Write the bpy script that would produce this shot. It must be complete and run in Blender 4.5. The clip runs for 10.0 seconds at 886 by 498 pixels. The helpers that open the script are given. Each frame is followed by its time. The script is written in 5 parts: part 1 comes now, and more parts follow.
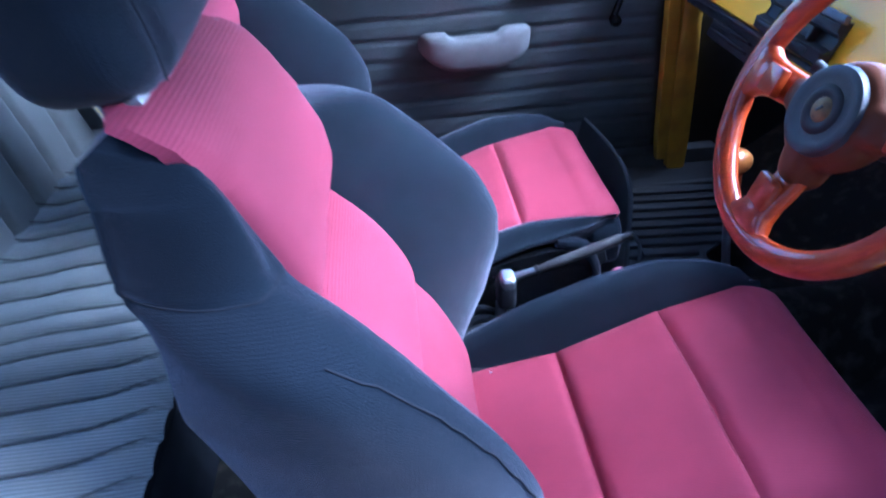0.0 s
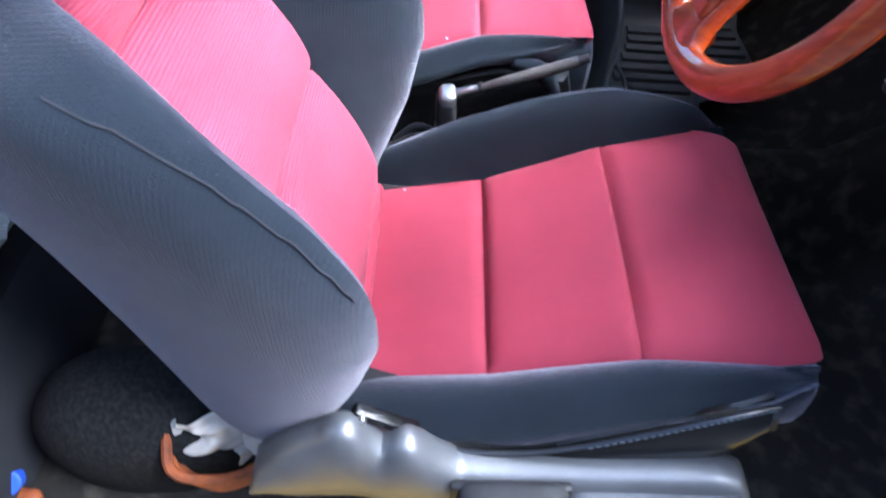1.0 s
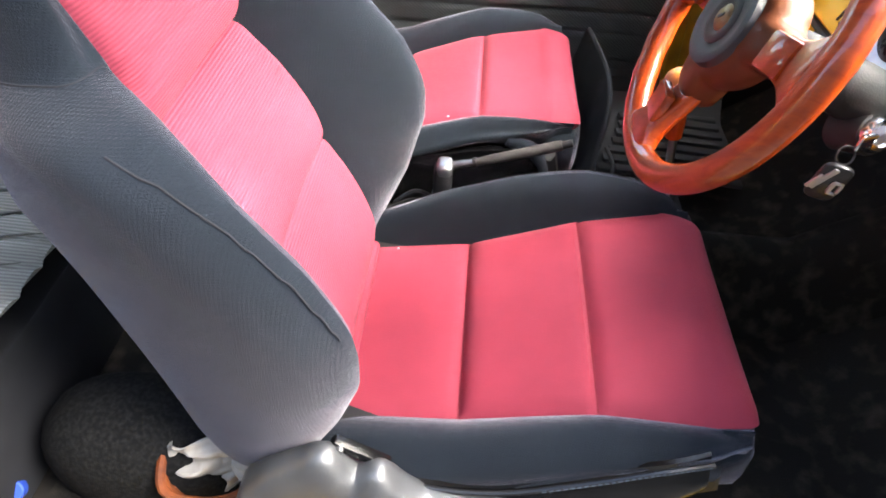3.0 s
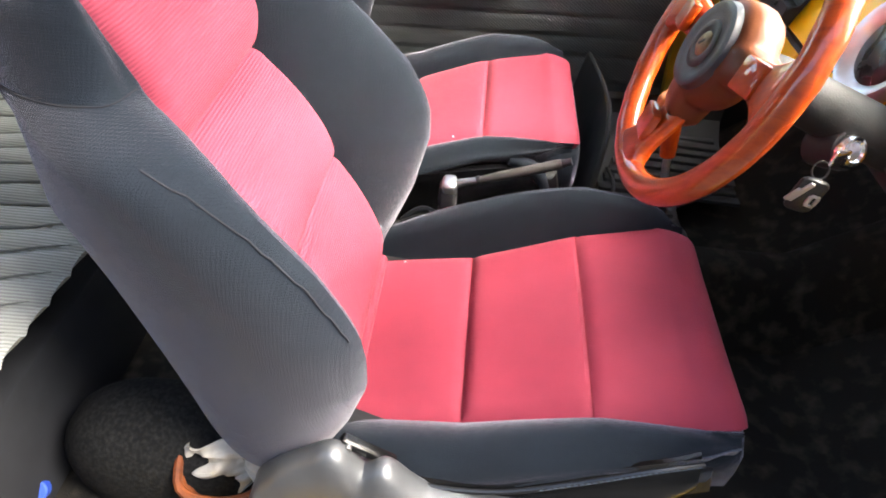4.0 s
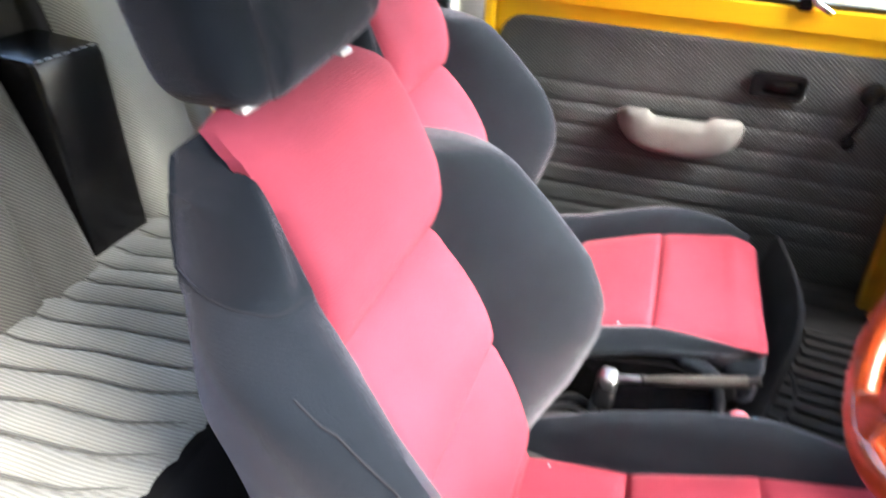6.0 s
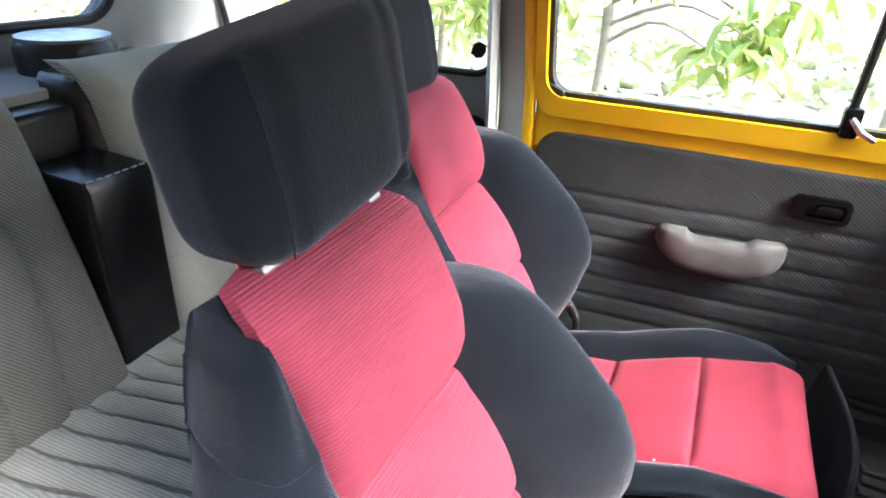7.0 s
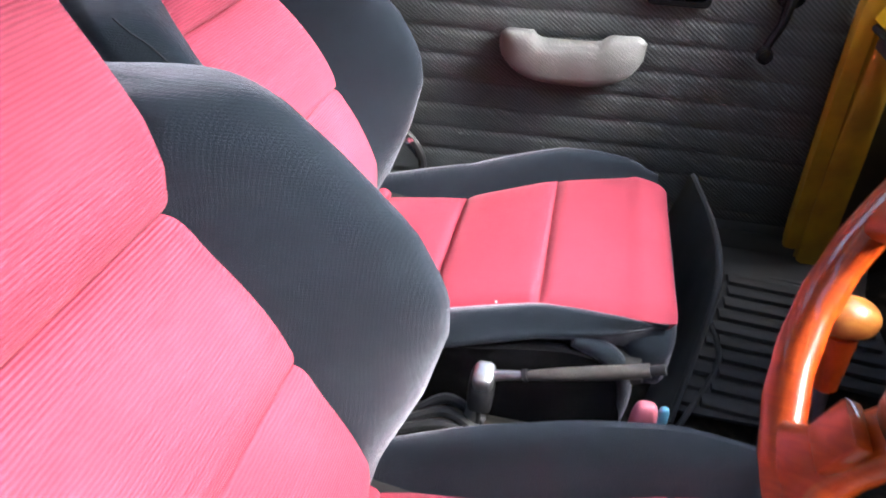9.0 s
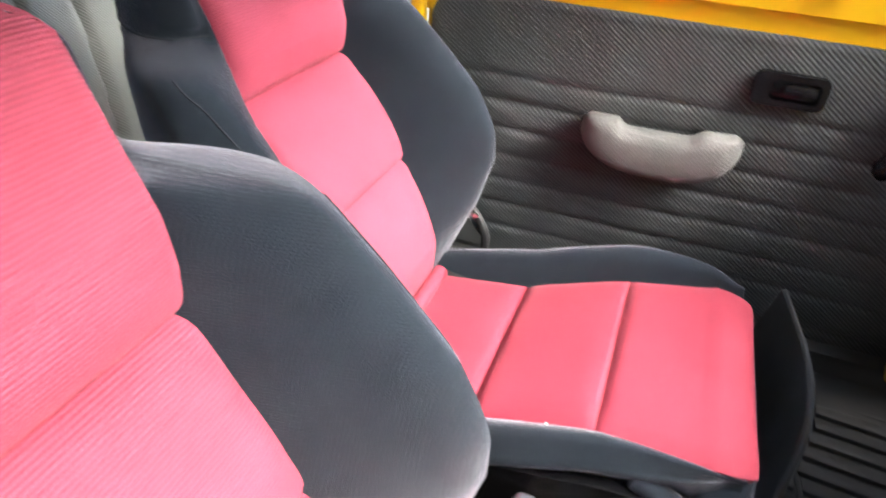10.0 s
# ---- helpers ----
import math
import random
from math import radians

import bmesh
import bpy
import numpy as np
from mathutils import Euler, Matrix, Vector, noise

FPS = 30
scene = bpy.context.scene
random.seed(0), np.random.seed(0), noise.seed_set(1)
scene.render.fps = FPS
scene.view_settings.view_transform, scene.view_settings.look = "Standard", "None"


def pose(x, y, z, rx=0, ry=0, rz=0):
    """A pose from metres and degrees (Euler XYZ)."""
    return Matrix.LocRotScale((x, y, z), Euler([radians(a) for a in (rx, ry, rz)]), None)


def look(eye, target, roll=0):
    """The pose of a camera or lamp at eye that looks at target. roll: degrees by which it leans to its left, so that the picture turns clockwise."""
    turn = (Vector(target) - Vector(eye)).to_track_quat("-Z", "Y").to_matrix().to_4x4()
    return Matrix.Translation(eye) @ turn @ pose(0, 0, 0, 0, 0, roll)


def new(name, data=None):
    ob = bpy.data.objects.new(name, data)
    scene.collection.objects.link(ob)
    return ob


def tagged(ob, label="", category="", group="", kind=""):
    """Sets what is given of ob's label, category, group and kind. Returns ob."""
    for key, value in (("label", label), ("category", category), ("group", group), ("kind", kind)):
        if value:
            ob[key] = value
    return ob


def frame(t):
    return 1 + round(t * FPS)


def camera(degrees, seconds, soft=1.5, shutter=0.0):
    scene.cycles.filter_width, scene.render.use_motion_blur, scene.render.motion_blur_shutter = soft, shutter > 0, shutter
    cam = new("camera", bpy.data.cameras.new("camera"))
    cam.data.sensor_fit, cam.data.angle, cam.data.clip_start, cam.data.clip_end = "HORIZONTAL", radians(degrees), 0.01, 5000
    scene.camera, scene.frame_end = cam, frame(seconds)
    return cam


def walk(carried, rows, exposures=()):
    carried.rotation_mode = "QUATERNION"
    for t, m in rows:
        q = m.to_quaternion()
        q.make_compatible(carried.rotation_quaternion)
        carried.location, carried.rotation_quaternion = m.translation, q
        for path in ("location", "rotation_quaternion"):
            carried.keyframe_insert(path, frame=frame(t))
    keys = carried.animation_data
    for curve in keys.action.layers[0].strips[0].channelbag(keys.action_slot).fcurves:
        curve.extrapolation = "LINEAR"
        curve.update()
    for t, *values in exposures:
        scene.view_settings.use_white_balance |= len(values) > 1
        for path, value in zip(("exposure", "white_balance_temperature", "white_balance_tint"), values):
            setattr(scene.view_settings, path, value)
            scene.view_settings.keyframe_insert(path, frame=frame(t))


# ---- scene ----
cam = camera(69.7, 10.0, soft=1.8, shutter=0.35)
PATH = [
    (0, (-0.22, -0.379, 1.164), (-0.113, 1.221, -0.031), -3.5),
    (0.5, (-0.115, -0.337, 1.107), (-0.083, 1.105, -0.279), -2.4),
    (1, (-0.052, -0.36, 1.059), (-0.058, 0.929, -0.471), 1.0),
    (1.5, (-0.03, -0.406, 1.059), (0.039, 0.771, -0.557), 5.8),
    (2, (-0.074, -0.451, 1.122), (0.075, 0.93, -0.317), 7.0),
    (2.5, (-0.034, -0.417, 1.117), (-0.004, 0.994, -0.3), 5.7),
    (4, (-0.016, -0.469, 1.148), (-0.082, 1.005, -0.202), 3.4),
    (4.5, (-0.001, -0.486, 1.145), (-0.074, 0.994, -0.198), 2.2),
    (5, (-0.005, -0.471, 1.162), (-0.11, 1.048, -0.134), 2.7),
    (5.5, (-0.028, -0.43, 1.169), (-0.184, 1.144, -0.053), 2.1),
    (6, (-0.091, -0.339, 1.184), (-0.598, 1.253, 0.085), 3.0),
    (6.2, (-0.105, -0.315, 1.205), (-0.725, 1.291, 0.189), 4.4),
    (7.3, (-0.078, -0.277, 1.242), (-0.738, 1.393, 0.362), 1.8),
    (7.5, (-0.064, -0.259, 1.216), (-0.597, 1.41, 0.252), 1.7),
    (8, (-0.006, -0.21, 1.148), (-0.309, 1.408, 0.013), -0.7),
    (8.5, (0.002, -0.15, 1.098), (-0.27, 1.428, -0.101), -1.9),
    (9, (0.003, -0.076, 1.078), (-0.32, 1.47, -0.148), 1.6),
    (9.5, (0.015, 0.021, 1.058), (-0.364, 1.58, -0.135), 2.7),
    (10, (-0.018, 0.028, 1.084), (-0.555, 1.599, -0.031), 4.1),
]
walk(cam, [(t, look(eye, target, roll)) for t, eye, target, roll in PATH],
     exposures=[(0.0, 2.44, 4150, 14), (0.5, 2.92, 4800, 10), (1.0, 2.99, 5350, 11), (1.5, 3.08, 6000, 10), (2.0, 3.18, 6400, 10), (4.0, 3.19, 7150, 9), (5.5, 3.19, 7200, 9), (6.2, 3.16, 6700, 10), (7.3, 2.37, 6300, 10), (7.6, 2.20, 6200, 10), (8.0, 2.36, 6200, 10), (8.5, 2.84, 6300, 10), (9.0, 2.89, 6200, 10), (10.0, 2.95, 6800, 9)])

# world and sun
world = bpy.data.worlds.new("world")
scene.world = world
world.use_nodes = True
wn = world.node_tree.nodes
sky = wn.new("ShaderNodeTexSky")
sky.sky_type, sky.sun_disc = "NISHITA", False
sky.sun_elevation, sky.sun_rotation = radians(44), radians(89)
sky.dust_density, sky.ozone_density = 2.0, 1.0
world.node_tree.links.new(sky.outputs[0], wn["Background"].inputs[0])
wn["Background"].inputs[1].default_value = 0.16
sun = new("sun", bpy.data.lights.new("sun", "SUN"))
sun.data.energy, sun.data.angle, sun.data.color = 3.0, radians(45), (1.0, 0.97, 0.94)
sun.matrix_world = look((2.9, 0.22, 3.2), (0, 0.2, 0.4))

# ---- materials ----
def mat(name, colour, rough=0.6, metal=0.0, colour2=None, scale=20.0, detail=4.0, mix=(0.35, 0.7), bump=0.0, bump_scale=200.0,
        sheen=0.0, coat=0.0, coat_rough=0.05, spec=0.5, fine=None, rough2=None, weave=None, nap=(1, 1, 1), nap_rough=0.4):
    """A principled material with stains at one scale and grain at another. fine: (kind, axis turn, scale, strength) of a woven relief."""
    m = bpy.data.materials.new(name)
    m.use_nodes = True
    nt = m.node_tree
    n, link = nt.nodes, nt.links.new
    b = n["Principled BSDF"]
    b.inputs["Roughness"].default_value, b.inputs["Metallic"].default_value = rough, metal
    b.inputs["Sheen Weight"].default_value, b.inputs["Coat Weight"].default_value = sheen, coat
    b.inputs["Coat Roughness"].default_value, b.inputs["Specular IOR Level"].default_value = coat_rough, spec
    b.inputs["Sheen Roughness"].default_value, b.inputs["Sheen Tint"].default_value = nap_rough, (*nap, 1)
    tc = n.new("ShaderNodeTexCoord")
    colour2 = colour2 or tuple(c * 0.82 for c in colour)
    noise_a = n.new("ShaderNodeTexNoise")
    noise_a.inputs["Scale"].default_value, noise_a.inputs["Detail"].default_value = scale, detail
    link(tc.outputs["Object"], noise_a.inputs["Vector"])
    ramp = n.new("ShaderNodeValToRGB")
    ramp.color_ramp.elements[0].position, ramp.color_ramp.elements[1].position = mix
    ramp.color_ramp.elements[0].color, ramp.color_ramp.elements[1].color = (*colour, 1), (*colour2, 1)
    link(noise_a.outputs["Fac"], ramp.inputs["Fac"])
    link(ramp.outputs["Color"], b.inputs["Base Color"])
    if rough2 is not None:
        rr = n.new("ShaderNodeMapRange")
        rr.inputs["To Min"].default_value, rr.inputs["To Max"].default_value = rough, rough2
        rr.inputs["From Min"].default_value, rr.inputs["From Max"].default_value = 0.35, 0.65
        link(noise_a.outputs["Fac"], rr.inputs["Value"])
        link(rr.outputs["Result"], b.inputs["Roughness"])
    height = None
    if bump:
        nb = n.new("ShaderNodeTexNoise")
        nb.inputs["Scale"].default_value, nb.inputs["Detail"].default_value = bump_scale, 3.0
        link(tc.outputs["Object"], nb.inputs["Vector"])
        bp = n.new("ShaderNodeBump")
        bp.inputs["Strength"].default_value, bp.inputs["Distance"].default_value = bump, 0.002
        link(nb.outputs["Fac"], bp.inputs["Height"])
        height = bp
    if fine:
        turn, per, strength, tint = fine
        mp = n.new("ShaderNodeMapping")
        mp.inputs["Rotation"].default_value = [radians(a) for a in turn]
        link(tc.outputs["Object"], mp.inputs["Vector"])
        wv = n.new("ShaderNodeTexWave")
        wv.wave_type, wv.bands_direction = "BANDS", "Z"
        wv.inputs["Scale"].default_value, wv.inputs["Distortion"].default_value = per, 0.2
        wv.inputs["Detail Scale"].default_value = 3.0
        link(mp.outputs["Vector"], wv.inputs["Vector"])
        bp = n.new("ShaderNodeBump")
        bp.inputs["Strength"].default_value, bp.inputs["Distance"].default_value = strength, 0.0015
        link(wv.outputs["Fac"], bp.inputs["Height"])
        if height:
            link(height.outputs["Normal"], bp.inputs["Normal"])
        height = bp
        mx = n.new("ShaderNodeMixRGB")
        mx.blend_type = "MULTIPLY"
        mx.inputs["Color2"].default_value = (tint, tint, tint, 1)
        link(wv.outputs["Fac"], mx.inputs["Fac"])
        link(ramp.outputs["Color"], mx.inputs["Color1"])
        link(mx.outputs["Color"], b.inputs["Base Color"])
    if weave:
        per, strength, tint = weave
        waves = []
        for turn, way in (((0, 0, 25), "X"), ((25, 0, 0), "Z")):
            mp = n.new("ShaderNodeMapping")
            mp.inputs["Rotation"].default_value = [radians(a) for a in turn]
            link(tc.outputs["Object"], mp.inputs["Vector"])
            wv = n.new("ShaderNodeTexWave")
            wv.wave_type, wv.bands_direction = "BANDS", way
            wv.inputs["Scale"].default_value, wv.inputs["Distortion"].default_value, wv.inputs["Detail Scale"].default_value = per, 0.5, 4.0
            link(mp.outputs["Vector"], wv.inputs["Vector"])
            waves.append(wv)
        mul = n.new("ShaderNodeMath")
        mul.operation = "MULTIPLY"
        link(waves[0].outputs["Fac"], mul.inputs[0]), link(waves[1].outputs["Fac"], mul.inputs[1])
        bp = n.new("ShaderNodeBump")
        bp.inputs["Strength"].default_value, bp.inputs["Distance"].default_value = strength, 0.0012
        link(mul.outputs["Value"], bp.inputs["Height"])
        if height:
            link(height.outputs["Normal"], bp.inputs["Normal"])
        height = bp
        mx = n.new("ShaderNodeMixRGB")
        mx.blend_type = "MULTIPLY"
        mx.inputs["Color2"].default_value = (tint, tint, tint, 1)
        link(mul.outputs["Value"], mx.inputs["Fac"])
        link(ramp.outputs["Color"], mx.inputs["Color1"])
        link(mx.outputs["Color"], b.inputs["Base Color"])
    if height:
        link(height.outputs["Normal"], b.inputs["Normal"])
    return m


RED = mat("red_ribbed_fabric", (0.35, 0.051, 0.085), 0.75, colour2=(0.295, 0.043, 0.072), scale=9, bump=0.25, bump_scale=900, sheen=0.03, spec=0.2,
          fine=((0, 30, 0), 86, 0.5, 0.74))
RED_FLAT = mat("red_woven_fabric", (0.285, 0.032, 0.055), 0.72, colour2=(0.235, 0.026, 0.046), scale=8, bump=0.3, bump_scale=1100, sheen=0.07, spec=0.2, weave=(150, 0.12, 0.88))
NAVY = mat("slate_fabric", (0.0095, 0.0140, 0.0205), 0.85, colour2=(0.0072, 0.0108, 0.0162), scale=7, bump=0.5, bump_scale=1100, nap=(0.91, 0.86, 0.98), nap_rough=0.36, sheen=0.40, spec=0.15, weave=(110, 0.2, 0.9))
STITCH = mat("pale_blue_thread", (0.075, 0.095, 0.12), 0.7)
SILLPAINT = mat("dirty_yellow_paint", (0.70, 0.41, 0.015), 0.42, colour2=(0.16, 0.08, 0.02), scale=34, detail=10, mix=(0.58, 0.72), bump=0.1, bump_scale=80, spec=0.3, coat=0.15)
GROOVE_SHADE = mat("groove_shade_grey", (0.135, 0.136, 0.127), 0.95, spec=0.1)
BACKCLOTH = mat("black_cloth", (0.018, 0.019, 0.022), 0.9, bump=0.3, bump_scale=900, spec=0.08)
GREY = mat("light_grey_upholstery", (0.35, 0.356, 0.325), 0.85, colour2=(0.26, 0.266, 0.243), scale=6, bump=0.4, bump_scale=700, sheen=0.2,
           fine=((50, 0, 35), 72, 0.5, 0.62))
# same bench fabric as GREY, with the backrest's shade put into the colour
GREY_SHADED = mat("shaded_grey_upholstery", (0.175, 0.172, 0.152), 0.88, colour2=(0.125, 0.123, 0.108), scale=6, bump=0.4, bump_scale=700, sheen=0.15,
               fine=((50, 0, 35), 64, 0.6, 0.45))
DOORCLOTH = mat("door_tweed", (0.086, 0.094, 0.094), 0.9, colour2=(0.050, 0.055, 0.055), scale=5, bump=0.4, bump_scale=800, sheen=0.1,
                fine=((0, -36, 0), 53, 0.4, 0.52))
ARMCLOTH = mat("pale_grey_cloth", (0.140, 0.134, 0.131), 0.9, colour2=(0.098, 0.094, 0.091), scale=14, bump=0.4, bump_scale=800, fine=((0, -36, 0), 60, 0.15, 0.93))
DARKRED = mat("dark_red_thread", (0.22, 0.014, 0.028), 0.9)
THREAD = mat("dark_thread", (0.012, 0.013, 0.018), 0.9)
YELLOW = mat("yellow_paint", (0.80, 0.47, 0.012), 0.38, colour2=(0.74, 0.42, 0.010), scale=4, bump=0.05, bump_scale=40, spec=0.3, coat=0.2)
YELLOW_DULL = mat("worn_yellow_paint", (0.62, 0.36, 0.02), 0.5, colour2=(0.42, 0.24, 0.02), scale=18, bump=0.2, bump_scale=120, coat=0.15)
BLACKPLASTIC = mat("black_plastic", (0.012, 0.012, 0.013), 0.42, colour2=(0.02, 0.02, 0.021), scale=30, bump=0.15, bump_scale=500, rough2=0.6, spec=0.3)
LEATHER = mat("black_leatherette", (0.010, 0.010, 0.011), 0.28, colour2=(0.016, 0.016, 0.017), scale=12, bump=0.3, bump_scale=260, rough2=0.42, spec=0.28, coat=0.25, coat_rough=0.12)
GLOSSBLACK = mat("glossy_black_plastic", (0.004, 0.004, 0.0045), 0.22, colour2=(0.006, 0.006, 0.0065), scale=25, bump=0.05, bump_scale=300, rough2=0.25, spec=0.3)
RUBBER = mat("black_rubber", (0.022, 0.023, 0.024), 0.55, colour2=(0.036, 0.037, 0.038), scale=18, bump=0.2, bump_scale=300, rough2=0.75)
CARPET = mat("worn_dark_carpet", (0.017, 0.0155, 0.014), 0.95, colour2=(0.062, 0.055, 0.042), scale=28, detail=14, mix=(0.50, 0.82), bump=0.8, bump_scale=420, spec=0.08)
SPECKLE = mat("speckled_felt", (0.008, 0.008, 0.0083), 0.95, colour2=(0.019, 0.0185, 0.018), scale=170, detail=8, mix=(0.4, 0.7), bump=0.6, bump_scale=600, spec=0.08)
DIRTY = mat("dirty_sill_felt", (0.010, 0.0095, 0.0085), 0.9, colour2=(0.042, 0.035, 0.026), scale=60, detail=15, mix=(0.44, 0.74), bump=0.8, bump_scale=220, spec=0.08)
CHROME = mat("chrome", (0.75, 0.76, 0.78), 0.12, metal=1.0, rough2=0.25, scale=60)
STEEL = mat("satin_steel", (0.42, 0.42, 0.43), 0.35, metal=1.0, rough2=0.5, scale=50, bump=0.1)
SILVER = mat("grey_silver_plastic", (0.125, 0.129, 0.136), 0.46, metal=0.6, colour2=(0.095, 0.098, 0.104), scale=10, bump=0.12, bump_scale=400, rough2=0.50, coat=0.08, coat_rough=0.2)
GREYTRIM = mat("grey_headlining", (0.30, 0.305, 0.30), 0.85, colour2=(0.25, 0.255, 0.25), scale=4, bump=0.2, bump_scale=500)
COLUMN = mat("dark_grey_plastic", (0.015, 0.0155, 0.016), 0.55, colour2=(0.036, 0.036, 0.035), rough2=0.72, detail=10, spec=0.15, bump=0.2, bump_scale=500, scale=15)
BROWN = mat("brown_vinyl", (0.105, 0.031, 0.010), 0.42, colour2=(0.080, 0.022, 0.007), scale=12, bump=0.10, bump_scale=450, rough2=0.55, spec=0.2, coat=0.22, coat_rough=0.16)
HORN = mat("slate_horn_pad", (0.018, 0.021, 0.026), 0.40, colour2=(0.030, 0.033, 0.037), rough2=0.5, detail=8, scale=45, bump=0.15, bump_scale=500)
BRASS = mat("worn_brass", (0.20, 0.135, 0.055), 0.45, metal=0.7, colour2=(0.10, 0.07, 0.04), scale=120)
GRIP = mat("grey_brown_grip", (0.052, 0.047, 0.042), 0.5, colour2=(0.03, 0.027, 0.025), scale=60, bump=0.3, bump_scale=300)
ORANGE = mat("orange_strap", (0.21, 0.047, 0.005), 0.7, colour2=(0.10, 0.022, 0.004), scale=60, bump=0.4, bump_scale=300)
WHITECLOTH = mat("off_white_rag", (0.46, 0.43, 0.38), 0.9, colour2=(0.30, 0.27, 0.23), scale=25, bump=0.4, bump_scale=200)
PINK = mat("pink_plastic", (0.80, 0.22, 0.28), 0.4)
BLUE = mat("blue_plastic", (0.03, 0.08, 0.45), 0.4)
CYAN = mat("light_blue_plastic", (0.15, 0.45, 0.62), 0.4)
BEZEL = mat("satin_chrome", (0.62, 0.62, 0.63), 0.34, metal=1.0, rough2=0.45, scale=40)
DIALGLASS = mat("smoked_dial_glass", (0.006, 0.006, 0.007), 0.2, rough2=0.35, colour2=(0.012, 0.012, 0.012), scale=30, spec=0.4)
DARKGLASS = mat("dial_face", (0.004, 0.004, 0.0045), 0.25, spec=0.3)
WHITEPLASTIC = mat("white_plastic", (0.62, 0.61, 0.58), 0.4)
LEAFTRASH = mat("dry_leaf", (0.22, 0.155, 0.05), 0.8, colour2=(0.15, 0.10, 0.035), scale=80)


def wood_material():
    m = bpy.data.materials.new("lacquered_wood")
    m.use_nodes = True
    n, link = m.node_tree.nodes, m.node_tree.links.new
    b = n["Principled BSDF"]
    b.inputs["Roughness"].default_value, b.inputs["Coat Weight"].default_value, b.inputs["Coat Roughness"].default_value = 0.4, 0.9, 0.03
    b.inputs["Specular IOR Level"].default_value = 0.25
    tc, mp, nz, rp = (n.new("ShaderNode" + k) for k in ("TexCoord", "Mapping", "TexNoise", "ValToRGB"))
    mp.inputs["Scale"].default_value = (14, 60, 14)
    nz.inputs["Scale"].default_value, nz.inputs["Detail"].default_value, nz.inputs["Distortion"].default_value = 2.2, 5, 0.8
    rp.color_ramp.elements[0].color, rp.color_ramp.elements[1].color = (0.24, 0.024, 0.0008, 1), (0.33, 0.041, 0.0012, 1)
    rp.color_ramp.elements[0].position, rp.color_ramp.elements[1].position = 0.35, 0.6
    link(tc.outputs["Object"], mp.inputs["Vector"]), link(mp.outputs["Vector"], nz.inputs["Vector"])
    link(nz.outputs["Fac"], rp.inputs["Fac"]), link(rp.outputs["Color"], b.inputs["Base Color"])
    return m


def pale_wood_material():
    m = wood_material()
    m.name = "amber_wood"
    for nd in m.node_tree.nodes:
        if nd.type == "VALTORGB":
            nd.color_ramp.elements[0].color, nd.color_ramp.elements[1].color = (0.30, 0.085, 0.013, 1), (0.44, 0.16, 0.03, 1)
    return m


def glass_material():
    m = bpy.data.materials.new("window_glass")
    m.use_nodes = True
    b = m.node_tree.nodes["Principled BSDF"]
    b.inputs["Base Color"].default_value = (0.97, 0.99, 0.98, 1)
    b.inputs["Roughness"].default_value, b.inputs["Transmission Weight"].default_value, b.inputs["IOR"].default_value = 0.0, 1.0, 1.02
    return m


WOOD, AMBER, GLASS = wood_material(), pale_wood_material(), glass_material()


# ---- mesh helpers ----
def mesh_of(name, bm, material):
    bmesh.ops.recalc_face_normals(bm, faces=bm.faces)
    me = bpy.data.meshes.new(name)
    bm.to_mesh(me)
    bm.free()
    me.materials.append(material)
    me.shade_smooth()
    me.set_sharp_from_angle(angle=radians(42))
    return me


def part(name, bm, material, parent=None, label=""):
    ob = new(name, mesh_of(name, bm, material))
    ob.parent = parent
    return tagged(ob, label)


def thing(name, at, label, category, group="", kind=""):
    ob = new(name)
    ob.location = at
    return tagged(ob, label, category, group, kind)


def single(name, bm, material, label, category, group="", kind=""):
    return tagged(part(name, bm, material), label, category, group, kind)


def ev(x, table):
    """Smooth interpolation of rows (x, a, b, ...) at x."""
    xs = [r[0] for r in table]
    if x <= xs[0]:
        return table[0][1:]
    if x >= xs[-1]:
        return table[-1][1:]
    i = max(k for k in range(len(xs) - 1) if xs[k] <= x)
    t = (x - xs[i]) / (xs[i + 1] - xs[i])
    p0, p1, p2, p3 = (table[min(max(i + k, 0), len(xs) - 1)] for k in (-1, 0, 1, 2))
    return tuple(0.5 * (2 * b + (c - a) * t + (2 * a - 5 * b + 4 * c - d) * t * t + (3 * b - a - 3 * c + d) * t ** 3)
                 for a, b, c, d in zip(p0[1:], p1[1:], p2[1:], p3[1:]))


def smooth(points, n):
    """n points on a Catmull-Rom curve through points."""
    table = [(k, *p) for k, p in enumerate(points)]
    return [Vector(ev((len(points) - 1) * k / (n - 1), table)) for k in range(n)]


def loft(rings, closed=True, caps=True, bm=None):
    """Skins rings of points, each ring closed or not, with flat caps."""
    bm = bm or bmesh.new()
    rows = [[bm.verts.new(p) for p in ring] for ring in rings]
    n = len(rows[0])
    for a, b in zip(rows, rows[1:]):
        for k in range(n if closed else n - 1):
            bm.faces.new((a[k], a[(k + 1) % n], b[(k + 1) % n], b[k]))
    if caps and closed:
        bm.faces.new(rows[0])
        bm.faces.new(rows[-1])
    return bm


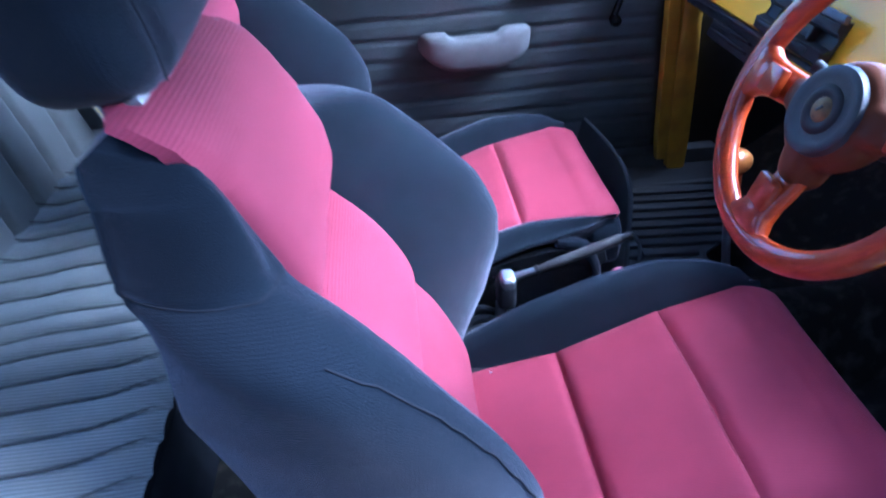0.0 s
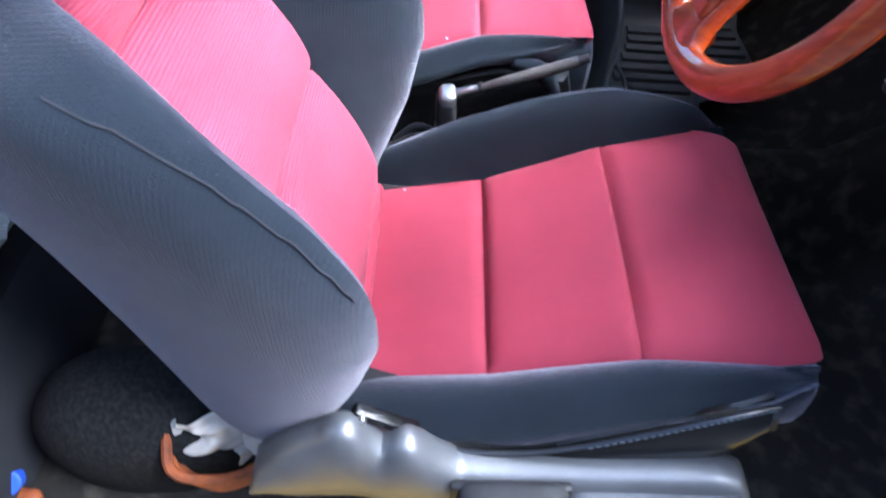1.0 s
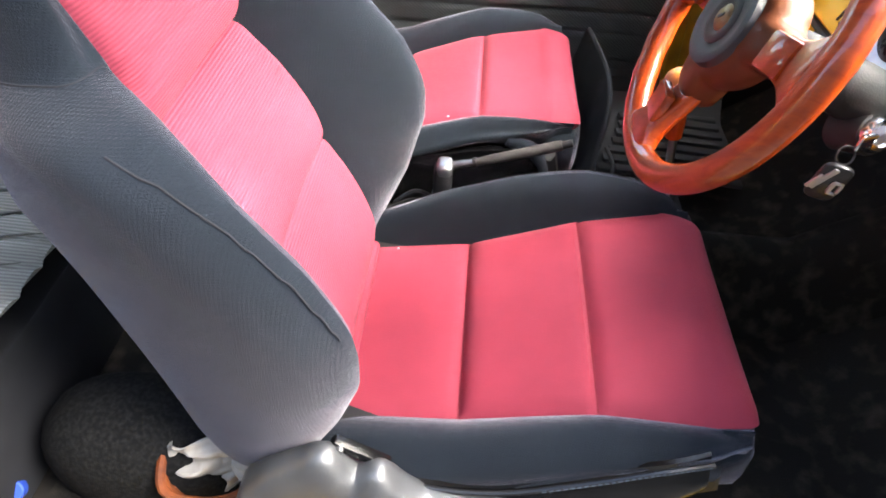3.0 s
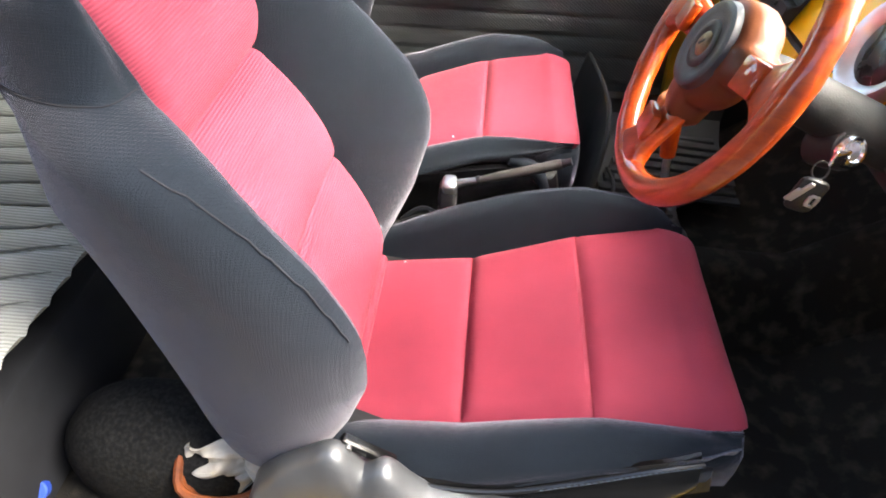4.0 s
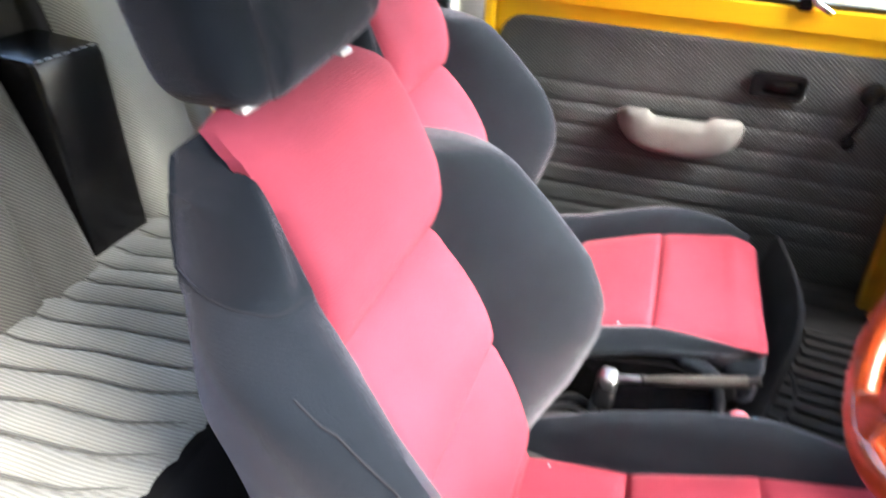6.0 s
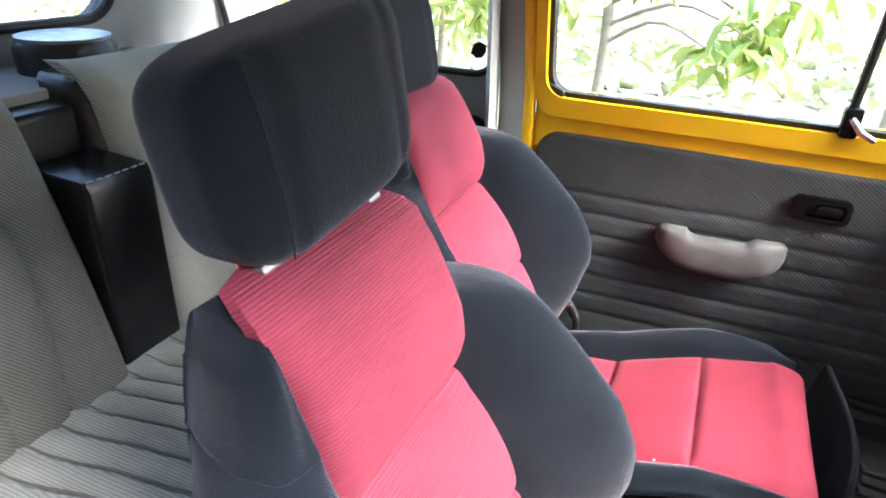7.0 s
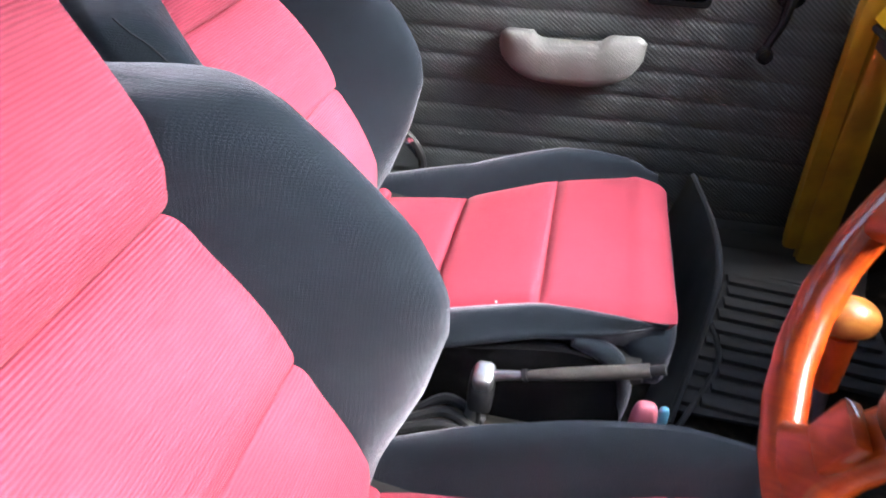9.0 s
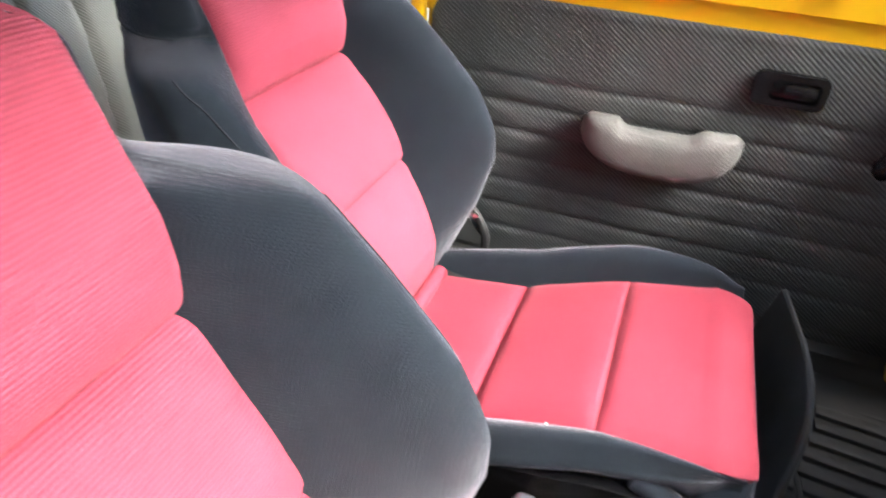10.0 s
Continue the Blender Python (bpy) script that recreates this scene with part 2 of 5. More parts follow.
def slab(f, nu, nv, off):
    """A plate: the surface f(u, v), and its copy shifted by off, joined round the edge."""
    bm, off = bmesh.new(), Vector(off)
    a = [[bm.verts.new(f(i / nu, j / nv)) for j in range(nv + 1)] for i in range(nu + 1)]
    b = [[bm.verts.new(v.co + off) for v in row] for row in a]
    for i in range(nu):
        for j in range(nv):
            bm.faces.new((a[i][j], a[i + 1][j], a[i + 1][j + 1], a[i][j + 1]))
            bm.faces.new((b[i][j], b[i][j + 1], b[i + 1][j + 1], b[i + 1][j]))
    for i in range(nu):
        bm.faces.new((a[i][0], b[i][0], b[i + 1][0], a[i + 1][0]))
        bm.faces.new((a[i][nv], a[i + 1][nv], b[i + 1][nv], b[i][nv]))
    for j in range(nv):
        bm.faces.new((a[0][j], a[0][j + 1], b[0][j + 1], b[0][j]))
        bm.faces.new((a[nu][j], b[nu][j], b[nu][j + 1], a[nu][j + 1]))
    return bm


def tube(points, r, sides=8, n=None, bm=None):
    """A round bar along a smooth curve; r: one radius or one for each point."""
    pts = smooth(points, n) if n else [Vector(p) for p in points]
    rad = [r] * len(pts) if isinstance(r, (int, float)) else [ev(k * (len(r) - 1) / (len(pts) - 1), [(q, w) for q, w in enumerate(r)])[0] for k in range(len(pts))]
    rings, side = [], None
    for k, p in enumerate(pts):
        d = (pts[min(k + 1, len(pts) - 1)] - pts[max(k - 1, 0)]).normalized()
        if side is None:
            side = d.orthogonal().normalized()
        side = (side - d * side.dot(d)).normalized()
        up = d.cross(side)
        rings.append([p + rad[k] * (math.cos(a) * side + math.sin(a) * up) for a in (2 * math.pi * q / sides for q in range(sides))])
    return loft(rings, bm=bm)


def box(size, centre=(0, 0, 0), bevel=0.004, seg=2, turn=None):
    bm = bmesh.new()
    bmesh.ops.create_cube(bm, size=1, matrix=Matrix.Diagonal((*size, 1)))
    if bevel:
        bmesh.ops.bevel(bm, geom=bm.edges[:], offset=min(bevel, min(size) * 0.45), segments=seg, affect="EDGES", profile=0.5)
    bm.transform(Matrix.Translation(centre) @ (turn or Matrix()))
    return bm


def prism(outline, depth, bevel=0.004, seg=2, place=None):
    """An outline in the plane x, z, drawn out by depth along y, its edges rounded."""
    bm = bmesh.new()
    a = [bm.verts.new((x, -depth / 2, z)) for x, z in outline]
    b = [bm.verts.new((x, depth / 2, z)) for x, z in outline]
    bm.faces.new(a)
    bm.faces.new(b[::-1])
    for k in range(len(a)):
        q = (k + 1) % len(a)
        bm.faces.new((a[k], b[k], b[q], a[q]))
    if bevel:
        rim = [e for e in bm.edges if abs(e.verts[0].co.y - e.verts[1].co.y) < 1e-6]
        bmesh.ops.bevel(bm, geom=rim, offset=bevel, segments=seg, affect="EDGES", profile=0.5)
    if place:
        bm.transform(place)
    return bm


def lathe(profile, sides=24, place=None):
    """Rows (radius, height) turned round z."""
    rings = [[Vector((max(r, 1e-4) * math.cos(a), max(r, 1e-4) * math.sin(a), h)) for a in (2 * math.pi * q / sides for q in range(sides))] for r, h in profile]
    bm = loft(rings)
    if place:
        bm.transform(place)
    return bm


def superbox(size, power=0.35, n=24, m=14, shape=None):
    """A plump rounded block."""
    def c(a, p):
        return math.copysign(abs(math.cos(a)) ** p, math.cos(a))

    def s(a, p):
        return math.copysign(abs(math.sin(a)) ** p, math.sin(a))
    rings = []
    for j in range(m + 1):
        v = -math.pi / 2 + math.pi * (j + 0.02) / (m + 0.04)
        rings.append([Vector((size[0] / 2 * c(v, power) * c(2 * math.pi * i / n, power), size[1] / 2 * c(v, power) * s(2 * math.pi * i / n, power), size[2] / 2 * s(v, power))) for i in range(n)])
    if shape:
        rings = [[Vector(shape(p)) for p in ring] for ring in rings]
    return loft(rings)


def rounded(w, h, r, n=5, cx=0.0, cz=0.0):
    """Outline of a rectangle with round corners."""
    pts = []
    for sx, sz, a0 in ((1, 1, 0), (-1, 1, 90), (-1, -1, 180), (1, -1, 270)):
        for k in range(n + 1):
            a = radians(a0 + 90 * k / n)
            pts.append((cx + sx * (w / 2 - r) + r * math.cos(a), cz + sz * (h / 2 - r) + r * math.sin(a)))
    return pts

# ---- the front seats ----
FLOOR = 0.19
SEAT_Y = 0.17
RAKE = [(-0.20, 0.374), (-0.168, 0.378), (0.0, 0.402), (0.166, 0.461), (0.35, 0.487)]
CUSHION_HALF = [(-0.2, 0.160), (0.0, 0.166), (0.166, 0.177), (0.36, 0.197)]
BACK_LINE = [(0.33, -0.185), (0.385, -0.168), (0.47, -0.176), (0.607, -0.219), (0.768, -0.314), (0.82, -0.315), (0.86, -0.325), (0.90, -0.343), (0.94, -0.360), (0.965, -0.374), (0.978, -0.394), (0.986, -0.440)]
PANEL_HALF = [(0.33, 0.142), (0.385, 0.144), (0.55, 0.140), (0.70, 0.139), (0.945, 0.140), (0.967, 0.142), (0.978, 0.138), (0.986, 0.124)]
# height: crest of the wing, half width, rear face; the wing on the driver's door side, and the one on the far side of each seat
WING_NEAR = [(0.330, -0.200, 0.222, -0.295), (0.385, -0.170, 0.240, -0.302), (0.45, -0.140, 0.250, -0.310), (0.53, -0.113, 0.254, -0.325), (0.58, -0.112, 0.255, -0.336),
             (0.616, -0.117, 0.255, -0.344), (0.65, -0.130, 0.255, -0.352), (0.70, -0.155, 0.255, -0.366), (0.757, -0.195, 0.255, -0.384), (0.80, -0.225, 0.253, -0.396),
             (0.82, -0.243, 0.249, -0.402), (0.834, -0.262, 0.238, -0.410), (0.843, -0.284, 0.219, -0.418), (0.850, -0.308, 0.200, -0.430), (0.857, -0.326, 0.186, -0.438),
             (0.863, -0.330, 0.180, -0.443), (0.88, -0.332, 0.175, -0.444), (0.90, -0.336, 0.170, -0.443), (0.92, -0.343, 0.165, -0.441), (0.935, -0.349, 0.160, -0.440),
             (0.947, -0.354, 0.156, -0.440), (0.956, -0.361, 0.152, -0.441), (0.963, -0.372, 0.147, -0.442), (0.968, -0.390, 0.141, -0.445), (0.972, -0.420, 0.130, -0.450)]
WING_FAR = [(0.330, -0.192, 0.222, -0.285), (0.385, -0.158, 0.240, -0.292), (0.42, -0.146, 0.246, -0.296), (0.51, -0.108, 0.253, -0.306), (0.56, -0.095, 0.254, -0.314), (0.60, -0.084, 0.255, -0.322),
            (0.65, -0.085, 0.255, -0.334), (0.68, -0.096, 0.255, -0.342), (0.724, -0.118, 0.255, -0.352), (0.79, -0.180, 0.255, -0.370), (0.835, -0.228, 0.252, -0.386), (0.850, -0.250, 0.246, -0.394),
            (0.858, -0.272, 0.236, -0.402), (0.864, -0.302, 0.222, -0.410), (0.868, -0.334, 0.202, -0.420), (0.872, -0.358, 0.184, -0.430), (0.88, -0.370, 0.176, -0.436), (0.92, -0.378, 0.172, -0.444),
            (0.95, -0.385, 0.170, -0.448), (0.962, -0.392, 0.164, -0.450), (0.970, -0.405, 0.152, -0.452), (0.976, -0.432, 0.130, -0.454)]
WING_RINGS = [0.335 + (0.80 - 0.335) * k / 30 for k in range(31)] + [0.81, 0.82, 0.827, 0.833, 0.838, 0.842, 0.846, 0.850, 0.853, 0.855, 0.857, 0.859, 0.861, 0.864, 0.867, 0.870, 0.874, 0.88, 0.89, 0.90, 0.91, 0.92, 0.93, 0.94, 0.948, 0.955, 0.959, 0.962, 0.965, 0.968, 0.971, 0.974, 0.976]
SEAM_Z = 0.857


TALL = [(-0.26, -0.01), (-0.20, 0.028), (-0.12, 0.053), (-0.05, 0.076), (0.0, 0.087), (0.08, 0.087), (0.16, 0.076), (0.24, 0.055), (0.30, 0.028), (0.34, -0.01)]


def rake(x):
    return float(np.interp(x, [p[0] for p in RAKE], [p[1] for p in RAKE]))


def back_x(z):
    return float(np.interp(z, [p[0] for p in BACK_LINE], [p[1] for p in BACK_LINE]))


def seat_local(x, y, z):
    return Vector((x, y, z - FLOOR))


def puff(u, v, high, pu=12, pv=6):
    return high * max(0.0, 1 - abs(2 * u - 1) ** pu) ** 0.5 * max(0.0, 1 - abs(2 * v - 1) ** pv) ** 0.5


def cushion_panel(x0, x1, high, front=False):
    def f(u, v):
        x = x0 + (x1 - x0) * v
        half = ev(min(x, 0.29), CUSHION_HALF)[0] * (1 - (0.10 * max(0.0, (v - 0.55) / 0.45) ** 2 if front else 0))
        y = (2 * u - 1) * half
        z = rake(min(x, 0.33)) + puff(u, v, high, 5 if front else 12, 6 if not front else 8)
        if front and v > 0.6:
            w = (v - 0.6) / 0.4
            x, z = x0 + (x1 - x0) * 0.6 + 0.066 * math.sin(w * 1.45), rake(0.32) + high * (1 - 0.2 * w) * max(0.0, 1 - abs(2 * u - 1) ** 5) ** 0.5 - 0.030 * (1 - math.cos(w * 1.45)) * (1 - 0.6 * abs(2 * u - 1) ** 3)
        z -= 0.004 * (2 * u - 1) ** 2
        return seat_local(x, y, z)
    return slab(f, 26, 22, (-0.012 if front else 0, 0, -0.018 if front else -0.035))


def cushion_bolster(side, inner, tall=False, lift=0.0):
    rings = []
    for k in range(33):
        x = -0.26 + 0.60 * k / 32
        half = ev(x, CUSHION_HALF)[0] - 0.004
        out, crest, low = ev(x, [(-0.26, 0.20, -0.03, 0.36), (-0.205, 0.226, 0.004, 0.375), (-0.12, 0.242, 0.016, 0.375), (0.0, 0.250, 0.028, 0.376), (0.12, 0.247, 0.030, 0.424),
                                 (0.22, 0.240, 0.022, 0.460), (0.29, 0.228, 0.006, 0.468), (0.34, 0.206, -0.020, 0.460)])
        z = rake(x)
        crest += lift
        if inner:
            out, crest, low = out - 0.02, crest * 0.8, z - 0.02
        if tall:
            out, crest = out + 0.008, ev(x, TALL)[0]
        pts = [(half - 0.02, z - 0.03), (half, z - 0.004), (half + 0.25 * (out - half), z + crest * 0.75), (half + 0.6 * (out - half), z + crest), (out - 0.006, z + crest * 0.55 - 0.012),
               (out, z - 0.008 if inner else max(z - 0.03, low + 0.008)), (out - 0.004, min(low, z - 0.018)), (half + 0.01, min(low, z - 0.035) - 0.01)]
        ring = [seat_local(x, side * p.x, p.y) for p in smooth([Vector((*p, 0)) for p in pts], 22)]
        rings.append(ring)
    return loft(rings)


def back_panel(z0, z1, high, pu=12):
    def f(u, v):
        z = z0 + (z1 - z0) * v
        half = float(np.interp(z, [r[0] for r in PANEL_HALF], [r[1] for r in PANEL_HALF]))
        if pu == 8:
            z -= 0.006 * max(0.0, 1 - 2 * u) * v ** 3
        x = back_x(z) + high * max(0.0, 1 - abs(2 * u - 1) ** pu) ** 0.5 * (1 - abs(2 * v - 1) ** 2.1) ** 0.9 - 0.010 * abs(2 * v - 1) ** 14
        return seat_local(x + 0.003 * (2 * u - 1) ** 2, (2 * u - 1) * half, z)
    return slab(f, 26, 44, (-0.014, 0, -0.002))


def seam_line(pts):
    return tube(pts, 0.0008, 6)


def wing_row(z, side):
    """Crest, half width and rear face of a wing, eased over a centimetre."""
    table = WING_NEAR if side < 0 else WING_FAR
    zs = [r[0] for r in table]
    return [sum(float(np.interp(z + d, zs, [r[c] for r in table])) for d in (-0.005, -0.0025, 0, 0.0025, 0.005)) / 5 for c in (1, 2, 3)]


def wing_ring(z, side, n=30, low=0.0):
    """One level of a wing; low: how much less far forward its crest reaches."""
    crest, out, rear = wing_row(z, side)
    rear -= 0.046 * min(1.0, max(0.0, (0.87 - z) / 0.13)) if side < 0 else 0.0
    crest -= low * min(1.0, max(0.0, (0.87 - z) / 0.03))
    half, xi = min(0.139, out - 0.006), back_x(z)
    w = out - half
    dip = 0.003 * math.exp(-((z - SEAM_Z) / 0.003) ** 2) if side < 0 else 0.0
    out -= dip
    d = crest - rear
    face = [(half + 0.25 * w, xi + 0.002 + 0.50 * (crest - xi)), (half + 0.47 * w, xi + 0.86 * (crest - xi)), (half + 0.67 * w, crest)] if side > 0 else [(half + 0.22 * w, xi + 0.002 + 0.55 * (crest - xi)), (half + 0.60 * w, crest - dip)]
    pts = [(half - 0.012, xi - 0.02), (half - 0.001, xi + 0.003)] + face + [(half + 0.84 * w, crest - 0.10 * d),
           (out - 0.035 * w, crest - 0.23 * d), (out, crest - 0.37 * d), (out - 0.08 * w, crest - 0.57 * d), (out - 0.27 * w, crest - 0.78 * d), (out - 0.52 * w, crest - 0.95 * d), (out - 0.7 * w, rear), (out * 0.4, rear - 0.006), (0, rear - 0.008)]
    fall = min(1.0, max(0.0, (z - 0.93) / 0.035)) if side < 0 else 0.0
    return [seat_local(p.y, side * p.x, z - fall * (0.9 * max(0.0, p.x - 0.135) + 0.3 * max(0.0, -p.y - 0.375))) for p in smooth([Vector((*p, 0)) for p in pts], n)]


def wing(side, low=0.0):
    rings = [wing_ring(z, side, 36, low) for z in WING_RINGS if side > 0 or z < 0.9725]
    rings.append([Vector((p.x * 0.4 - 0.6 * 0.448, p.y * 0.97, p.z + 0.006)) for p in rings[-1]])
    return loft(rings)


def wing_seam(side, low=0.0):
    """The thread along the edge between the front and the side of a wing."""
    pts = []
    for k in range(30):
        z = 0.625 + (0.832 - 0.625) * k / 29
        ring = wing_ring(z, side, 241, low)
        top = max(range(len(ring)), key=lambda q: ring[q].x)
        back = float(np.interp(z, (0.63, 0.763, 0.81, 0.832), (0.03, 0.06, 0.11, 0.18))) * (ring[top].x - wing_row(z, side)[2])
        at = next(p for p in ring[top:] if p.x <= ring[top].x - back)
        pts.append(at + Vector((0.0004, side * 0.0005, 0)))
    return tube(pts, 0.0011, 6)


def shoulder_seam(side, low=0.0):
    ring = wing_ring(SEAM_Z, side, 61, low)
    return tube([p + Vector((0.0, side * 0.0006, 0)) for p in ring[8:46]], 0.0010, 6)


def headrest_shape(p):
    x, y, z = p
    y *= 1 + 0.05 * (z / 0.1)
    x -= 0.35 * max(0.0, abs(y) - 0.06) ** 2 / 0.2 + 0.012 * (z / 0.1)
    x -= 0.004 * math.exp(-((abs(y) - 0.085) / 0.006) ** 2)
    return (x, y, z)


def front_seat(at, inner, label, rest_pose, slant=0.0):
    seat = thing("front_seat", at, label, "car seat", "front seats")
    for x0, x1, high, front in ((-0.205, 0.0, 0.012, False), (0.0, 0.166, 0.014, False), (0.166, 0.372, 0.015, True)):
        part("cushion_panel", cushion_panel(x0, x1, high, front), RED_FLAT, seat, "padded red woven panel")
    for side in (-1, 1):
        part("cushion_bolster", cushion_bolster(side, side == inner, side == inner and inner > 0, 0.018 if inner < 0 < side else 0.0), NAVY, seat, "slate-grey padded side of the cushion")
    part("cushion_front", superbox((0.085, 0.435, 0.11), 0.45), NAVY, seat, "slate-grey front of the cushion").location = (0.322, 0.004, 0.222)
    part("seat_pan", prism([(-0.19, 0.315), (-0.2, 0.39), (0.0, 0.38), (0.2, 0.42), (0.315, 0.43), (0.325, 0.39), (0.25, 0.345), (0.0, 0.30)], 0.45, 0.012,
                           place=Matrix.Translation((0, 0, -FLOOR))), BLACKPLASTIC, seat, "black plastic seat pan")
    for z0, z1, high, pu in ((0.372, 0.607, 0.028, 12), (0.607, 0.768, 0.028, 10), (0.768, 0.985, 0.024, 8)):
        part("back_panel", back_panel(z0, z1, high, pu), RED, seat, "padded red ribbed panel")
    for z in (0.607, 0.768):
        part("seam", seam_line([seat_local(back_x(z) - 0.0075, -0.138 + 0.276 * k / 12, z) for k in range(13)]), DARKRED, seat)
    for x in (0.0, 0.166):
        h = ev(x, CUSHION_HALF)[0] - 0.003
        part("seam", seam_line([seat_local(x, -h + 2 * h * k / 12, rake(x) + 0.0012 - 0.004 * (k / 6 - 1) ** 2) for k in range(13)]), DARKRED, seat)
    part("bolster_strip", tube([seat_local(-0.158, -0.14 + 0.28 * k / 12, 0.398) for k in range(13)], 0.014, 12), RED_FLAT, seat, "narrow red roll at the foot of the backrest")
    for side in (-1, 1):
        low = 0.030 if inner < 0 and side < 0 else 0.0
        w = part("back_wing", wing(side, low), NAVY, seat, "slate-grey padded wing of the backrest")
        part("seam", wing_seam(side, low), THREAD, w)
        if side < 0:
            part("seam", shoulder_seam(side, low), THREAD, w)

    def rest_shape(p):
        x, y, z = headrest_shape(p)
        return (x, y, z + slant * y)
    rest = part("headrest", superbox((0.105, 0.285, 0.188), 0.42, 72, 30, rest_shape), NAVY, seat, "plump slate-grey fabric headrest")
    rest.matrix_basis = rest_pose
    part("seam", tube([Vector(rest_shape((0.0528 - 0.012 * abs(z / 0.1) ** 3, -0.098, z))) + Vector((0.0006, 0, 0)) for z in (-0.082 + 0.164 * k / 16 for k in range(17))], 0.0008, 6), THREAD, rest)
    for y in (-0.075, 0.105):
        part("headrest_post", tube([(-0.432, y, 0.95 - FLOOR), (-0.446, y, 0.999 - FLOOR)], 0.006, 10), CHROME, seat, "chrome headrest post")
        part("post_guide", box((0.016, 0.026, 0.010), (-0.412, y, 0.979 - FLOOR), 0.004, 2, pose(0, 0, 0, 0, -25, 0)), STEEL, seat, "bright metal guide clip")
    for side in (-1, 1):
        part("slide_rail", box((0.50, 0.03, 0.03), (0.03, side * 0.19, 0.018), 0.004), STEEL, seat, "steel slide rail")
        part("rail_bracket", prism([(-0.16, 0.02), (-0.16, 0.13), (0.24, 0.16), (0.26, 0.02)], 0.012, 0.003, place=Matrix.Translation((0, side * 0.2, 0))), BLACKPLASTIC, seat)
    shell = [(-0.20, 0.36), (-0.05, 0.385), (0.10, 0.415), (0.20, 0.435), (0.255, 0.43), (0.285, 0.40), (0.295, 0.33), (0.28, 0.24), (-0.20, 0.22)]
    part("inner_shell", prism([(p.x, p.y) for p in smooth([Vector((*q, 0)) for q in shell], 40)], 0.018, 0.006, 2, Matrix.Translation((0, inner * 0.222, -FLOOR))), GLOSSBLACK, seat, "glossy black inner side shell")
    strap = smooth([Vector(p) for p in ((0.22, inner * 0.214, 0.447), (0.270, inner * 0.216, 0.43), (0.296, inner * 0.216, 0.38), (0.298, inner * 0.216, 0.30))], 16)
    part("edge_roll", tube([p + Vector((0, 0, -FLOOR)) for p in strap], [0.010, 0.016, 0.016, 0.012], 10), NAVY, seat)
    return seat


